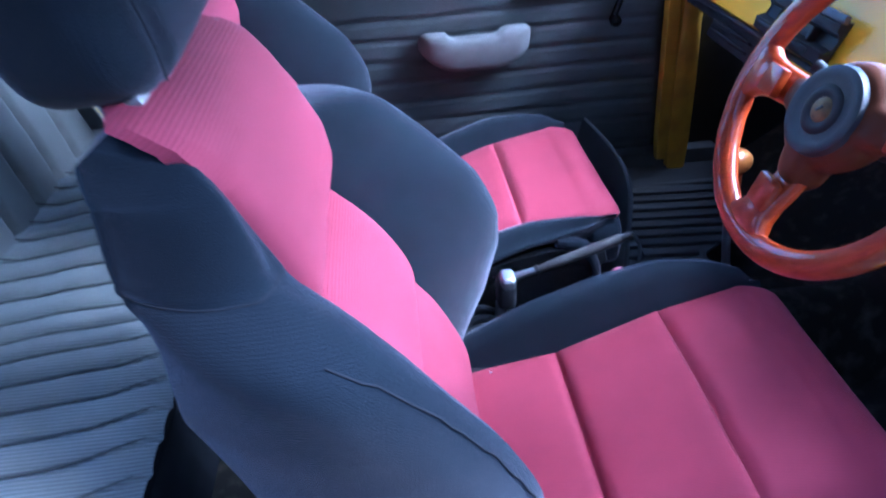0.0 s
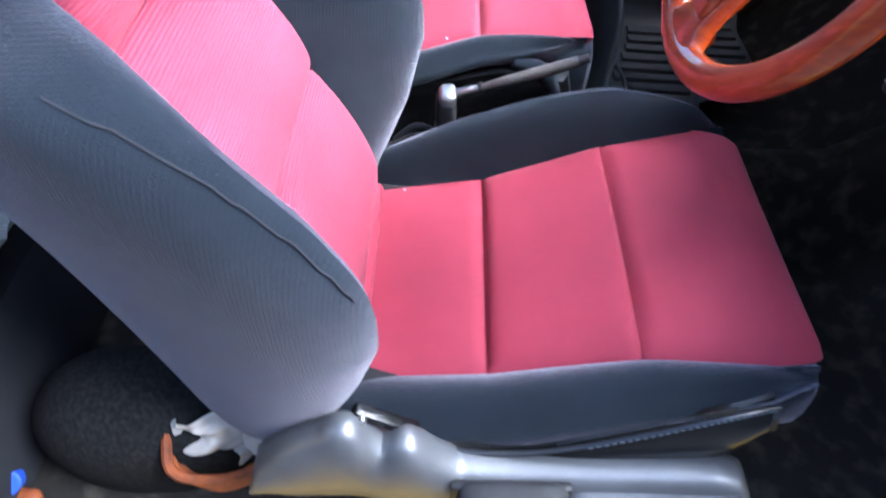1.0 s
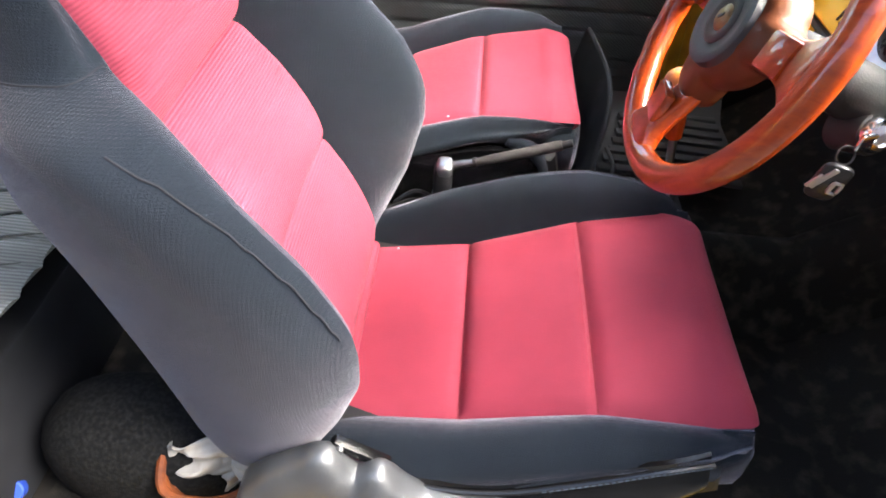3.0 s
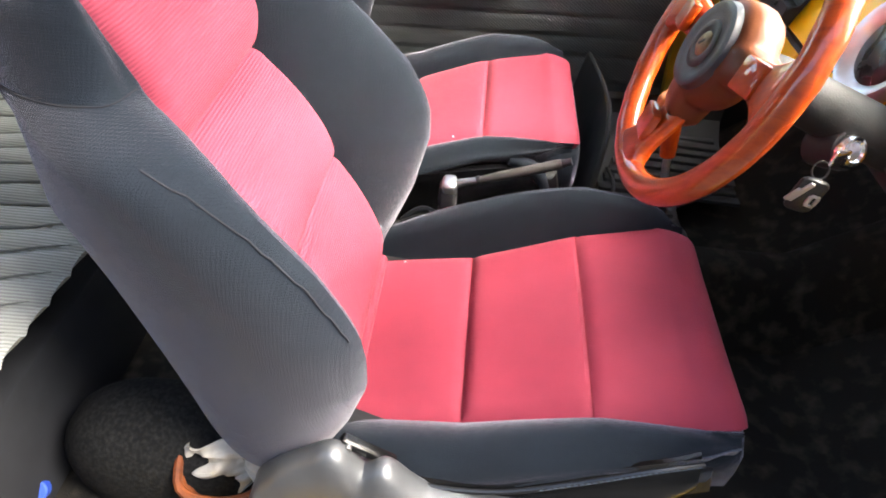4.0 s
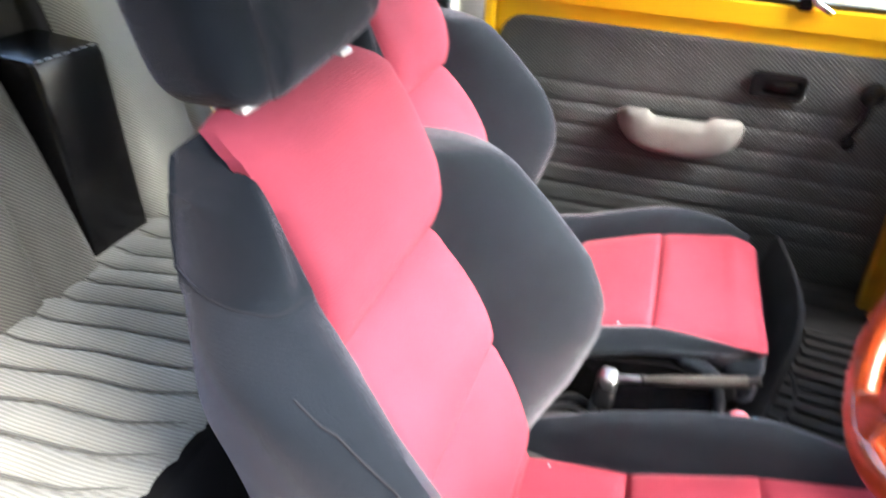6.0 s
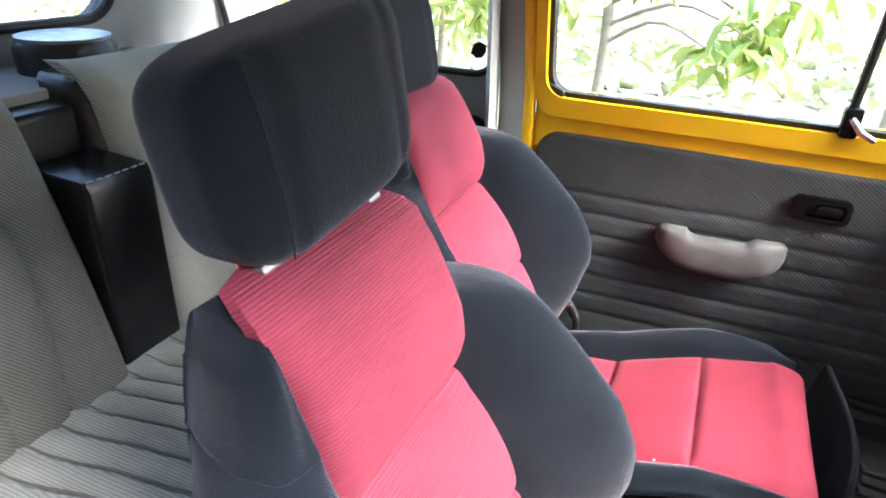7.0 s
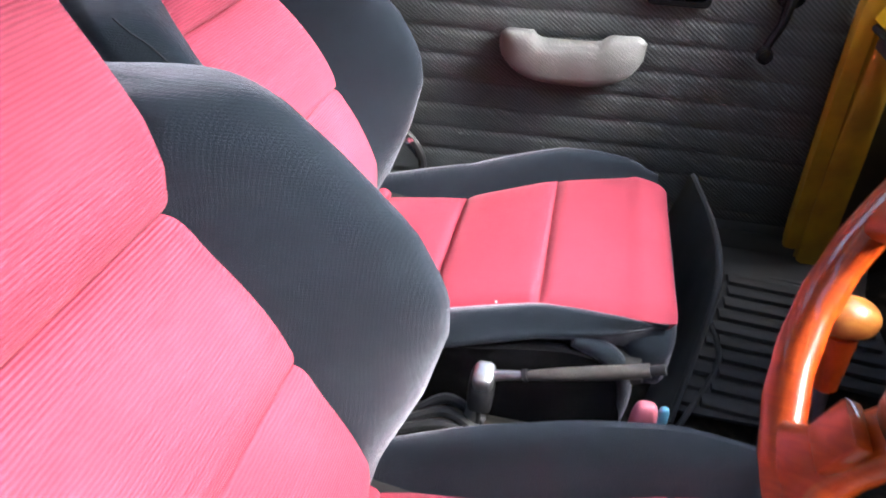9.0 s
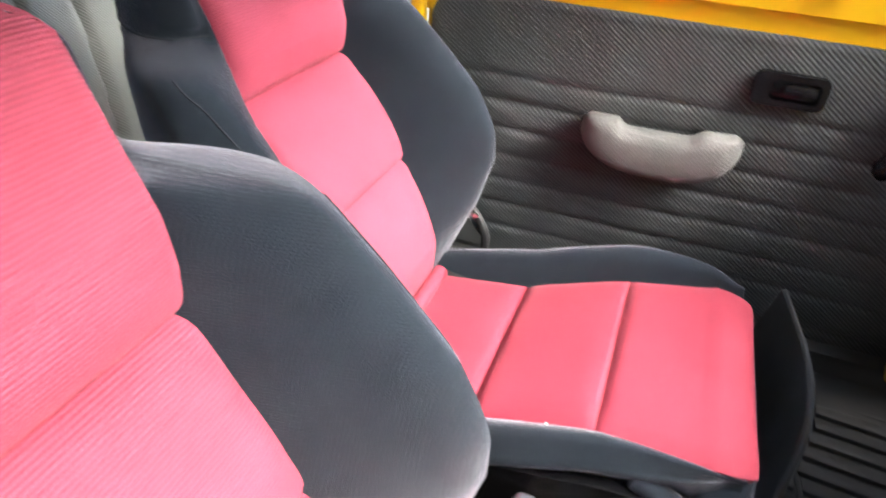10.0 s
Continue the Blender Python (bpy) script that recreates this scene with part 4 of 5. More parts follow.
def hatch():
    h = thing("rear_hatch", (-1.42, 0.48, 0.5), "grey trimmed tailgate with a wide rear window", "tailgate", kind="structure")
    out, hole = rounded(1.26, 1.30, 0.05, 5, 0, 0.28), rounded(0.66, 0.36, 0.06, 5, 0, 0.72)
    bm = bmesh.new()
    a = [bm.verts.new((0, x, z)) for x, z in out]
    b = [bm.verts.new((0, x, z)) for x, z in hole]
    n = len(a)
    faces = [bm.faces.new((a[k], a[(k + 1) % n], b[(k + 1) % n], b[k])) for k in range(n)]
    ext = bmesh.ops.extrude_face_region(bm, geom=faces)
    for v in [g for g in ext["geom"] if isinstance(g, bmesh.types.BMVert)]:
        v.co.x -= 0.05
    for v in bm.verts:
        v.co.x += 0.35 * max(0.0, v.co.z - 0.45)
    part("gate_trim", bm, GREYTRIM, h)
    pts = [Vector((0.35 * (z - 0.45) + 0.004, x, z)) for x, z in hole]
    part("window_seal", tube(pts + pts[:1], 0.011, 8), BLACKPLASTIC, h)
    g = bmesh.new()
    vs = [g.verts.new(p - Vector((0.03, 0, 0))) for p in pts]
    ws = [g.verts.new(p - Vector((0.034, 0, 0))) for p in pts]
    g.faces.new(vs), g.faces.new(ws[::-1])
    for k in range(n):
        g.faces.new((vs[k], ws[k], ws[(k + 1) % n], vs[(k + 1) % n]))
    p = part("window_pane", g, GLASS, h, "clear rear glass")
    p.visible_shadow = False


hatch()
single("firewall", box((0.03, 1.34, 0.75), (0.98, 0.48, 0.50), 0.01), BLACKPLASTIC, "black bulkhead ahead of the footwells", "wall", kind="structure")
screen = single("windscreen", slab(lambda u, v: Vector((0.86 - 0.50 * v, -0.05 + 1.06 * u, 0.90 + 0.48 * v)), 4, 4, (0.004, 0, 0.004)), GLASS, "clear sloping windscreen glass", "windscreen", kind="structure")
screen.visible_shadow = False
single("footwell_side", box((0.5, 0.03, 0.60), (0.75, 1.15, 0.48), 0.008), BLACKPLASTIC, "black footwell side wall", "wall", kind="structure")
single("footwell_side", box((0.30, 0.03, 0.5), (0.83, -0.14, 0.48), 0.008), BLACKPLASTIC, "black footwell side wall", "wall", kind="structure")


# ---- rear bench ----
bench = thing("rear_bench", (-0.75, 0.45, FLOOR), "grey pleated rear bench seat with black leatherette sides", "rear seat")
BENCH_PLEATS = [-0.140, -0.088, -0.035, 0.018, 0.072, 0.126, 0.177, 0.229, 0.280, 0.329, 0.372, 0.42, 0.48, 0.54, 0.60, 0.66, 0.72, 0.78, 0.84, 0.90, 0.96]


def bench_top(x, y):
    front = max(0.0, (x + 0.62) / 0.07)
    z = 0.537 + 0.010 * math.sin((x + 0.93) / 0.37 * math.pi) - 0.030 * front ** 2.2
    shift = 0.15 * (x + 0.6) + 5.0 * max(0.0, x + 0.64) ** 2 - 0.004
    yy = y - shift
    rolls = [-0.30] + BENCH_PLEATS + [1.2]
    for a, b in zip(rolls, rolls[1:]):
        if a <= yy < b:
            s = 2 * (yy - a) / (b - a) - 1
            z -= 0.018 * abs(s) ** 3.5 * min(1.0, max(0.0, (x + 0.93) / 0.05)) * (1 - 0.45 * min(1.0, max(0.0, (x + 0.625) / 0.06)))
    z += 0.004 * noise.noise((x * 14, y * 8, 5))
    return z


def bench_cushion(u, v):
    x, y = -0.955 + 0.40 * u, -0.185 + 1.245 * v
    return Vector((x + 0.75, y - 0.45, bench_top(x, y) - FLOOR))


part("bench_cushion", slab(bench_cushion, 30, 420, (-0.05, 0, -0.05)), GREY, bench, "light grey pleated ribbed cushion")
# thin dark tubes in the grooves stand in for the shade between the rolls
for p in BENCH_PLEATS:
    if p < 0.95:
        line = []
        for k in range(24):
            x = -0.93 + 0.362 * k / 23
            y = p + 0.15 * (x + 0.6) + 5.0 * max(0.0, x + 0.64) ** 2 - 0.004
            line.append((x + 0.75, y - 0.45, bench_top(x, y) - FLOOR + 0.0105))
        part("crease", tube(line, [0.0007 + 0.0016 * math.sin(math.pi * k / 23) ** 0.5 if 0 < k < 23 else 0.0006 for k in range(24)], 6), GROOVE_SHADE, bench)
part("bench_base", box((0.38, 1.23, 0.22), (-0.03, -0.005, 0.12), 0.012), BACKCLOTH, bench, "dark carpeted seat base")


def bench_back(y0, y1):
    def f(u, v):
        z = 0.52 + 0.495 * v
        y = y0 + (y1 - y0) * u
        x = -0.905 - 0.155 * v + 0.012 * math.sin(math.pi * v)
        e = min(u, 1 - u) * (y1 - y0)
        x -= 0.035 * max(0.0, 1 - e / 0.04) ** 2
        x -= 0.05 * max(0.0, (v - 0.9) / 0.1) ** 2
        for k in range(1, 5):
            s = 0.04 + (y1 - y0 - 0.08) * k / 5 - (y - y0)
            x -= 0.014 * math.exp(-((s + 0.03 * math.sin(3 * v)) / 0.0075) ** 2) * (v < 0.93)
        return Vector((x + 0.75, y - 0.45, z - FLOOR))
    return slab(f, 70, 40, (-0.035, 0, 0))


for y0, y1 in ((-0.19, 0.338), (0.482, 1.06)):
    # the driver-side backrest takes the shaded copy of the grey
    part("bench_back", bench_back(y0, y1), GREY_SHADED if y0 < 0 else GREY, bench, "grey ribbed backrest, shade put into its colour" if y0 < 0 else "light grey ribbed backrest")
    part("back_shell", prism([(-0.958, 0.50), (-1.080, 0.955), (-1.105, 0.990), (-1.20, 0.994), (-1.20, 0.50)], y1 - y0 + 0.035, 0.028, 4, Matrix.Translation((0.75, (y0 + y1) / 2 - 0.45, -FLOOR))), LEATHER, bench, "black leatherette side and top")
part("recess_panel", box((0.09, 0.24, 0.44), (-0.40, -0.06, 0.54), 0.012, 3), LEATHER, bench)
arm = thing("centre_armrest", (-0.975, 0.385, 0.53), "folded-up black leatherette centre armrest between the rear backrests", "armrest")
part("armrest_block", prism([(0.035, 0.0), (0.030, 0.325), (0.022, 0.343), (-0.10, 0.350), (-0.115, 0.0)], 0.135, 0.010, 3, Matrix.Translation((0, 0.018, 0))), GLOSSBLACK, arm)
for k in range(7):
    part("stitch", box((0.004, 0.012, 0.002), (0.026, -0.036 + 0.017 * k, 0.3435), 0.0008, 1), STEEL, arm)
single("parcel_shelf", box((0.28, 1.16, 0.02), (-1.30, 0.48, 0.96), 0.006), GREYTRIM, "grey parcel shelf behind the rear bench", "shelf", kind="structure")
pod = thing("speaker", (-1.27, 0.60, 0.97), "round black shelf speaker", "speaker")
part("speaker_body", lathe([(0.0, 0.0), (0.09, 0.0), (0.092, 0.045), (0.082, 0.06), (0.0, 0.055)], 28), BLACKPLASTIC, pod)
part("speaker_ring", lathe([(0.066, 0.055), (0.082, 0.058), (0.084, 0.066), (0.066, 0.064)], 28), STEEL, pod)


# ---- dashboard ----
dash = thing("dashboard", (0.45, 0.45, 0.8), "yellow painted dashboard with black vents and chrome dials", "dashboard")


def dash_at(x, y, z):
    return Matrix.Translation((x - 0.45, y - 0.45, z - 0.8))


part("fascia", prism([(0.0, 0.0), (0.012, -0.012), (0.05, -0.005), (0.13, 0.13), (0.115, 0.15), (0.06, 0.14)], 1.16, 0.006, 3, dash_at(0.445, 0.48, 0.768)), YELLOW, dash, "glossy yellow fascia")
part("dash_top", prism([(0.02, 0.14), (0.03, 0.165), (0.30, 0.17), (0.45, 0.12), (0.45, 0.0), (0.09, 0.0)], 1.20, 0.01, 3, dash_at(0.46, 0.48, 0.768)), BLACKPLASTIC, dash, "black padded dashboard top")
part("under_tray", box((0.40, 1.10, 0.02), (0.20, 0.03, -0.06), 0.006), BLACKPLASTIC, dash, "black tray under the dashboard")
part("trim_line", tube([(0.000, -0.53, -0.044), (0.000, 0.60, -0.044)], 0.006, 8), BLACKPLASTIC, dash, "black trim line")
slope = math.degrees(math.atan2(0.055, 0.14))
part("centre_fascia", box((0.03, 0.25, 0.16), (0.025, 0.135, -0.02), 0.01, 2, pose(0, 0, 0, 0, slope, 0)), YELLOW, dash, "yellow centre panel")
tilt = pose(0.002, 0.150, 0.003, 0, slope, 0)
unit = part("stowage_unit", prism([(0.0, -0.036), (-0.020, -0.030), (-0.024, -0.012), (-0.006, -0.006), (-0.004, 0.012), (-0.020, 0.018), (-0.022, 0.032), (0.0, 0.040)], 0.195, 0.003, 2, tilt), BLACKPLASTIC, dash, "black plastic unit with a shallow recess")
part("top_trim", box((0.012, 0.197, 0.013), (-0.016, 0, 0.040), 0.003, 2), SILVER, unit, "worn grey top edge").data.transform(tilt)
part("lower_lip", box((0.006, 0.150, 0.008), (-0.024, 0.010, -0.020), 0.002, 2), COLUMN, unit).data.transform(tilt)
part("recess_divider", box((0.016, 0.006, 0.022), (-0.012, -0.045, 0.003), 0.0015, 1), COLUMN, unit).data.transform(tilt)
part("recess_divider", box((0.016, 0.006, 0.022), (-0.012, 0.050, 0.003), 0.0015, 1), COLUMN, unit).data.transform(tilt)
low = pose(0.030, 0.360, -0.070, 0, slope, 0)
vent = part("vent", box((0.05, 0.180, 0.085), (0.0, 0, 0), 0.008, 2), BLACKPLASTIC, dash, "black air vent")
vent.data.transform(low)
for k in range(4):
    part("vent_slat", box((0.010, 0.150, 0.005), (-0.028, 0, -0.026 + 0.017 * k), 0.0015, 1, pose(0, 0, 0, 0, 25, 0)), COLUMN, vent).data.transform(low)
for y, z in ((-0.158, 0.033), (-0.325, 0.040)):
    place = Matrix.Translation((0.019, y, z)) @ pose(0, 0, 0, 0, -90 + slope, 0)
    g = part("dial", lathe([(0.0, 0.004), (0.052, 0.004), (0.052, -0.002)], 32, place), DARKGLASS, dash, "dark dial face")
    part("dial_bezel", lathe([(0.044, 0.003), (0.046, 0.006), (0.058, 0.016), (0.064, 0.017), (0.068, 0.013), (0.070, 0.0)], 48, place), BEZEL, g, "wide satin chrome dial bezel")
    part("dial_glass", lathe([(0.0, 0.013), (0.020, 0.012), (0.036, 0.009), (0.047, 0.004)], 36, place), DIALGLASS, g, "dark domed dial glass")
for k in range(8):
    part("speaker_slot", box((0.005, 0.003, 0.034 - 0.002 * k), (0.004, -0.212 - 0.010 * k, -0.010), 0.001, 1, pose(0, 0, 0, 0, slope, 0)), BLACKPLASTIC, dash)
    part("speaker_slot", box((0.005, 0.003, 0.034 - 0.002 * k), (0.004, -0.100 + 0.010 * k, -0.010), 0.001, 1, pose(0, 0, 0, 0, slope, 0)), BLACKPLASTIC, dash)

# ---- steering wheel and column ----
WHEEL = Matrix.Translation((0.231, 0.184, 0.862)) @ Matrix(((0, math.sin(radians(22)), -math.cos(radians(22)), 0), (-1, 0, 0, 0), (0, math.cos(radians(22)), math.sin(radians(22)), 0), (0, 0, 0, 1))) @ Matrix.Rotation(radians(48), 4, "Z")
wheel = new("steering_wheel")
wheel.matrix_world = WHEEL
tagged(wheel, "glossy orange-brown wooden steering wheel with a brown vinyl centre", "steering wheel")
RIM = 0.157


def rim_ring():
    rings = []
    for k in range(96):
        a = 2 * math.pi * k / 96
        grip = 0.0155 + 0.0005 * math.cos(24 * a) * (abs(math.cos(a)) > 0.8)
        c = Vector((math.cos(a), math.sin(a), 0))
        rings.append([c * (RIM + grip * math.cos(b)) + Vector((0, 0, grip * 0.92 * math.sin(b))) for b in (2 * math.pi * q / 16 for q in range(16))])
    bm = loft(rings + rings[:1], caps=False)
    bmesh.ops.remove_doubles(bm, verts=bm.verts, dist=1e-6)
    return bm


part("rim", rim_ring(), WOOD, wheel, "lacquered orange-brown wooden rim")
for a in (134.5, 216.5, 323.5):
    d = Vector((math.cos(radians(a)), math.sin(radians(a)), 0))
    t = Vector((-d.y, d.x, 0))
    rings = []
    for r, w, h, z in ((0.074, 0.038, 0.010, -0.010), (0.090, 0.040, 0.011, -0.008), (0.11, 0.042, 0.012, -0.004), (0.128, 0.050, 0.013, -0.001), (0.142, 0.066, 0.013, 0.0), (0.152, 0.090, 0.012, 0.0), (0.158, 0.10, 0.009, 0.0)):
        ring = []
        for b in (2 * math.pi * q / 20 for q in range(20)):
            side = w / 2 * math.copysign(abs(math.cos(b)) ** 0.6, math.cos(b))
            bend = side * side / (2 * RIM) * (r / RIM) ** 4
            ring.append(d * (r - bend) + t * side + Vector((0, 0, z + h * math.copysign(abs(math.sin(b)) ** 0.6, math.sin(b)))))
        rings.append(ring)
    spoke = part("spoke", loft(rings), WOOD, wheel, "lacquered wooden spoke")
    plate = box((0.036, 0.034, 0.012), (0.103, 0, 0.010), 0.003, 2, pose(0, 0, 0, 0, 8, 0))
    plate.transform(Matrix.Rotation(radians(a), 4, "Z"))
    part("spoke_plate", plate, WOOD, spoke, "raised flat wooden facet")


def boss_radius(a):
    """Round pad with an arm towards each spoke."""
    r = 0.060 + 0.004 * math.cos(2 * a)
    for s in (134.5, 216.5, 323.5):
        gap = (math.degrees(a) - s + 180) % 360 - 180
        r += 0.027 * math.exp(-(gap / 17) ** 4)
    return r


rings = []
for scale, z in ((0.66, -0.034), (0.92, -0.028), (0.99, -0.018), (1.0, -0.007), (0.97, 0.002), (0.92, 0.008), (0.83, 0.012), (0.68, 0.0145), (0.4, 0.0155), (0.02, 0.0158)):
    ring = []
    for k in range(96):
        a = 2 * math.pi * k / 96
        r = scale * boss_radius(a)
        ring.append(Vector((r * math.cos(a), r * math.sin(a), z - 0.18 * max(0.0, r - 0.055))))
    rings.append(ring)
body = part("boss", loft(rings), BROWN, wheel, "brown vinyl centre pad")
pad = lathe([(0.0, 0.0055), (0.030, 0.0055), (0.036, 0.0062), (0.043, 0.0078), (0.047, 0.0062), (0.049, -0.002)], 36, Matrix.Translation((0, 0.002, 0.014)) @ Matrix.Diagonal((1.0, 0.98, 1, 1)))
hp = part("horn_pad", pad, HORN, wheel, "slate-grey round horn pad")
part("badge_ring", lathe([(0.013, 0.0), (0.017, 0.0018), (0.023, 0.0018), (0.026, 0.0)], 36, Matrix.Translation((0, 0.002, 0.020))), BLACKPLASTIC, hp)
part("badge", lathe([(0.0, 0.0026), (0.010, 0.0026), (0.0135, 0.0)], 26, Matrix.Translation((0, 0.002, 0.020))), BRASS, hp, "worn brass badge")
part("badge_bar", box((0.010, 0.003, 0.002), (0, 0.003, 0.0228), 0.0006, 1), HORN, hp)

column = thing("steering_column", (0.40, 0.184, 0.80), "dark grey plastic steering column shroud", "steering column")
axis = WHEEL.to_3x3() @ Vector((0, 0, -1))
start = Vector((0.231, 0.184, 0.862)) + axis * 0.035 - Vector((0.40, 0.184, 0.80))
part("shroud", tube([start, start + axis * 0.03, start + axis * 0.10, start + axis * 0.20, start + axis * 0.26], [0.022, 0.028, 0.030, 0.032, 0.032], 20, 16), COLUMN, column)
lock_place = pose(-0.012, -0.036, -0.020, 60, 0, 60) @ Matrix.Rotation(radians(-35), 4, "Y")
lock = part("ignition_lock", lathe([(0.0, 0.0), (0.022, 0.0), (0.023, -0.004), (0.023, -0.04)], 24, lock_place), BLACKPLASTIC, column, "black ignition lock barrel")
part("lock_face", lathe([(0.0, 0.008), (0.010, 0.008), (0.012, 0.011), (0.016, 0.010), (0.019, 0.005), (0.0195, -0.002)], 28, lock_place), CHROME, lock, "chrome lock face")
part("stalk", tube([start + axis * 0.07 + Vector((0, 0.04, 0)), start + axis * 0.06 + Vector((0, 0.10, 0.01)), start + axis * 0.05 + Vector((0, 0.16, 0.02))], [0.006, 0.006, 0.008], 10), BLACKPLASTIC, column, "black indicator stalk")
keys = thing("car_keys", (0.352, 0.118, 0.772), "ignition key with a black leather fob", "keys")
part("key", box((0.026, 0.005, 0.018), (0.020, 0.010, 0.010), 0.002, 2, pose(0, 0, 0, 0, 10, 30)), CHROME, keys)
part("key_ring", tube([Vector((0.002 + 0.009 * math.cos(a), 0.002 + 0.009 * math.sin(a) * 0.4, -0.002 + 0.009 * math.sin(a))) for a in (2 * math.pi * k / 16 for k in range(17))], 0.0013, 6), BLACKPLASTIC, keys)
fob = part("fob", prism(rounded(0.030, 0.050, 0.009, 4), 0.007, 0.0025, 2, pose(-0.002, -0.002, -0.032, 12, 6, -15)), LEATHER, keys, "black leather fob")
for dx, dz, w, h, r in ((-0.008, 0.006, 0.006, 0.034, 18), (-0.014, 0.0, 0.005, 0.022, 18), (0.004, -0.002, 0.005, 0.014, 0), (0.012, -0.002, 0.004, 0.012, 0), (0.008, 0.005, 0.010, 0.004, 0), (0.008, -0.010, 0.010, 0.004, 0)):
    part("ornament", box((w, 0.003, h), (dx, -0.0045, dz), 0.001, 1, pose(0, 0, 0, 0, r, 0)), STEEL, fob).data.transform(pose(-0.002, -0.002, -0.032, 12, 6, -15))

# ---- gear lever, handbrake, buckle ----
gear = thing("gear_lever", (0.31, 0.44, 0.33), "gear lever with a polished amber wooden knob", "gear lever")
part("lever_rod", tube([(0.05, 0.0, -0.02), (0.01, 0.0, 0.15), (-0.015, 0.0, 0.30)], 0.007, 10, 10), STEEL, gear)
part("knob_neck", tube([(-0.006, 0, 0.24), (-0.018, 0, 0.315)], [0.013, 0.017], 14), WOOD, gear, "orange-brown wooden neck")
part("knob", superbox((0.056, 0.044, 0.040), 0.9, 26, 16), AMBER, gear, "amber wooden knob").location = (-0.022, -0.006, 0.338)
part("gaiter", lathe([(0.075, -0.005), (0.07, 0.015), (0.045, 0.04), (0.03, 0.075), (0.012, 0.09)], 24, Matrix.Translation((0.045, 0, 0))), RUBBER, gear, "black rubber gaiter")

brake = thing("handbrake", (0.02, 0.468, 0.34), "handbrake lever with a grey-brown grip", "handbrake")
part("brake_arm", tube([(-0.085, 0.008, 0.0), (-0.078, 0.008, 0.085), (-0.058, 0.006, 0.110), (-0.02, 0.003, 0.124), (0.0, 0.001, 0.131)], [0.012, 0.010, 0.0075, 0.006, 0.006], 10, 16), STEEL, brake)
part("grip", tube([(-0.022, 0.003, 0.123), (0.01, 0.001, 0.136), (0.07, -0.002, 0.159), (0.120, -0.004, 0.179)], [0.0060, 0.0080, 0.0092, 0.0088], 14, 16), GRIP, brake, "grey-brown grip")
part("collar", tube([(-0.024, 0.003, 0.1225), (-0.018, 0.003, 0.125)], 0.0085, 12), BLACKPLASTIC, brake)
part("button", tube([(0.119, -0.004, 0.1785), (0.136, -0.005, 0.186)], 0.0065, 12), BLACKPLASTIC, brake, "black release button")
buckle = thing("belt_buckle", (-0.055, 0.475, 0.33), "black seat belt buckle with a bright worn top", "belt buckle")
part("stalk", box((0.016, 0.022, 0.10), (-0.006, 0.002, 0.04), 0.004), BLACKPLASTIC, buckle)
part("housing", superbox((0.034, 0.046, 0.06), 0.45), BLACKPLASTIC, buckle).location = (0, 0, 0.088)
part("housing_top", superbox((0.028, 0.040, 0.034), 0.5), STEEL, buckle, "bright worn buckle top").location = (0.002, -0.002, 0.112)
for k in range(3):
    single("wiring_hose", tube([(-0.16 + 0.01 * k, 0.44 + 0.02 * k, 0.345), (-0.10, 0.45 + 0.018 * k, 0.36 + 0.006 * k), (-0.05, 0.44 + 0.02 * k, 0.345)], 0.008, 8, 12), BLACKPLASTIC, "black rubber hose on the tunnel", "hose", "hoses")
bottle = thing("pink_toy", (0.158, 0.494, 0.328), "small pink plastic trinket with a blue tip", "trinket")
part("trinket_body", superbox((0.034, 0.024, 0.10), 0.6), PINK, bottle).location = (0, 0, 0.05)
part("trinket_tip", superbox((0.014, 0.014, 0.04), 0.7), CYAN, bottle).location = (0.022, 0, 0.078)
single("seat_belt_tongue", prism(rounded(0.02, 0.06, 0.008, 4), 0.006, 0.002, 2, pose(-0.30, 1.06, 0.43, 0, -35, 10)), CHROME, "bright seat belt fitting beside the passenger seat", "belt fitting")
single("belt_anchor", tube([(-0.34, 1.07, 0.47), (-0.31, 1.065, 0.45), (-0.285, 1.06, 0.41), (-0.285, 1.06, 0.36)], 0.009, 8, 14), BLACKPLASTIC, "black seat recliner knob beside the door", "lever")

# ---- pedals ----
for y, x in ((0.06, 0.74), (0.15, 0.72), (0.27, 0.72)):
    pedal = thing("pedal", (x, y, 0.36), "worn metal foot pedal", "pedal", "pedals")
    part("pedal_arm", tube([(0.06, 0, 0.30), (0.05, 0, 0.12), (0.015, 0, 0.01)], 0.008, 8, 8), BLACKPLASTIC, pedal)
    part("pedal_pad", box((0.014, 0.055, 0.06), (0, 0, 0), 0.005, 2, pose(0, 0, 0, 0, -30, 0)), STEEL, pedal, "worn metal pad")

# ---- behind the driver's seat ----
# rear side trim, built as a rounded felt hump
hump = thing("felt_hump", (-0.440, 0.01, 0.250), "rounded dark speckled felt hump behind the seat", "trim hump")
part("felt_cover", superbox((0.285, 0.17, 0.235), 0.85, 32, 20), SPECKLE, hump, "dark speckled felt cover")
part("base_skirt", superbox((0.22, 0.15, 0.06), 0.5), BLACKPLASTIC, hump, "black rubber foot of the hump").location = (0, 0, -0.085)


def rag_shape(u, v):
    """A crumpled cloth, gathered at its foot."""
    a, b = u - 0.5, v - 0.5
    n1, n2, n3 = noise.noise((u * 3.2, v * 3.2, 4)), noise.noise((u * 3.2, v * 3.2, 9)), noise.noise((u * 8, v * 8, 2))
    return Vector((0.15 * a * (0.6 + 0.5 * v) + 0.022 * n1, 0.026 * n2 + 0.010 * n3 + 0.03 * math.sin(9 * u + 3 * v) * 0.4, 0.115 * b * (1 - 0.9 * a * a * 2) + 0.016 * n1 - 0.012 * n3))


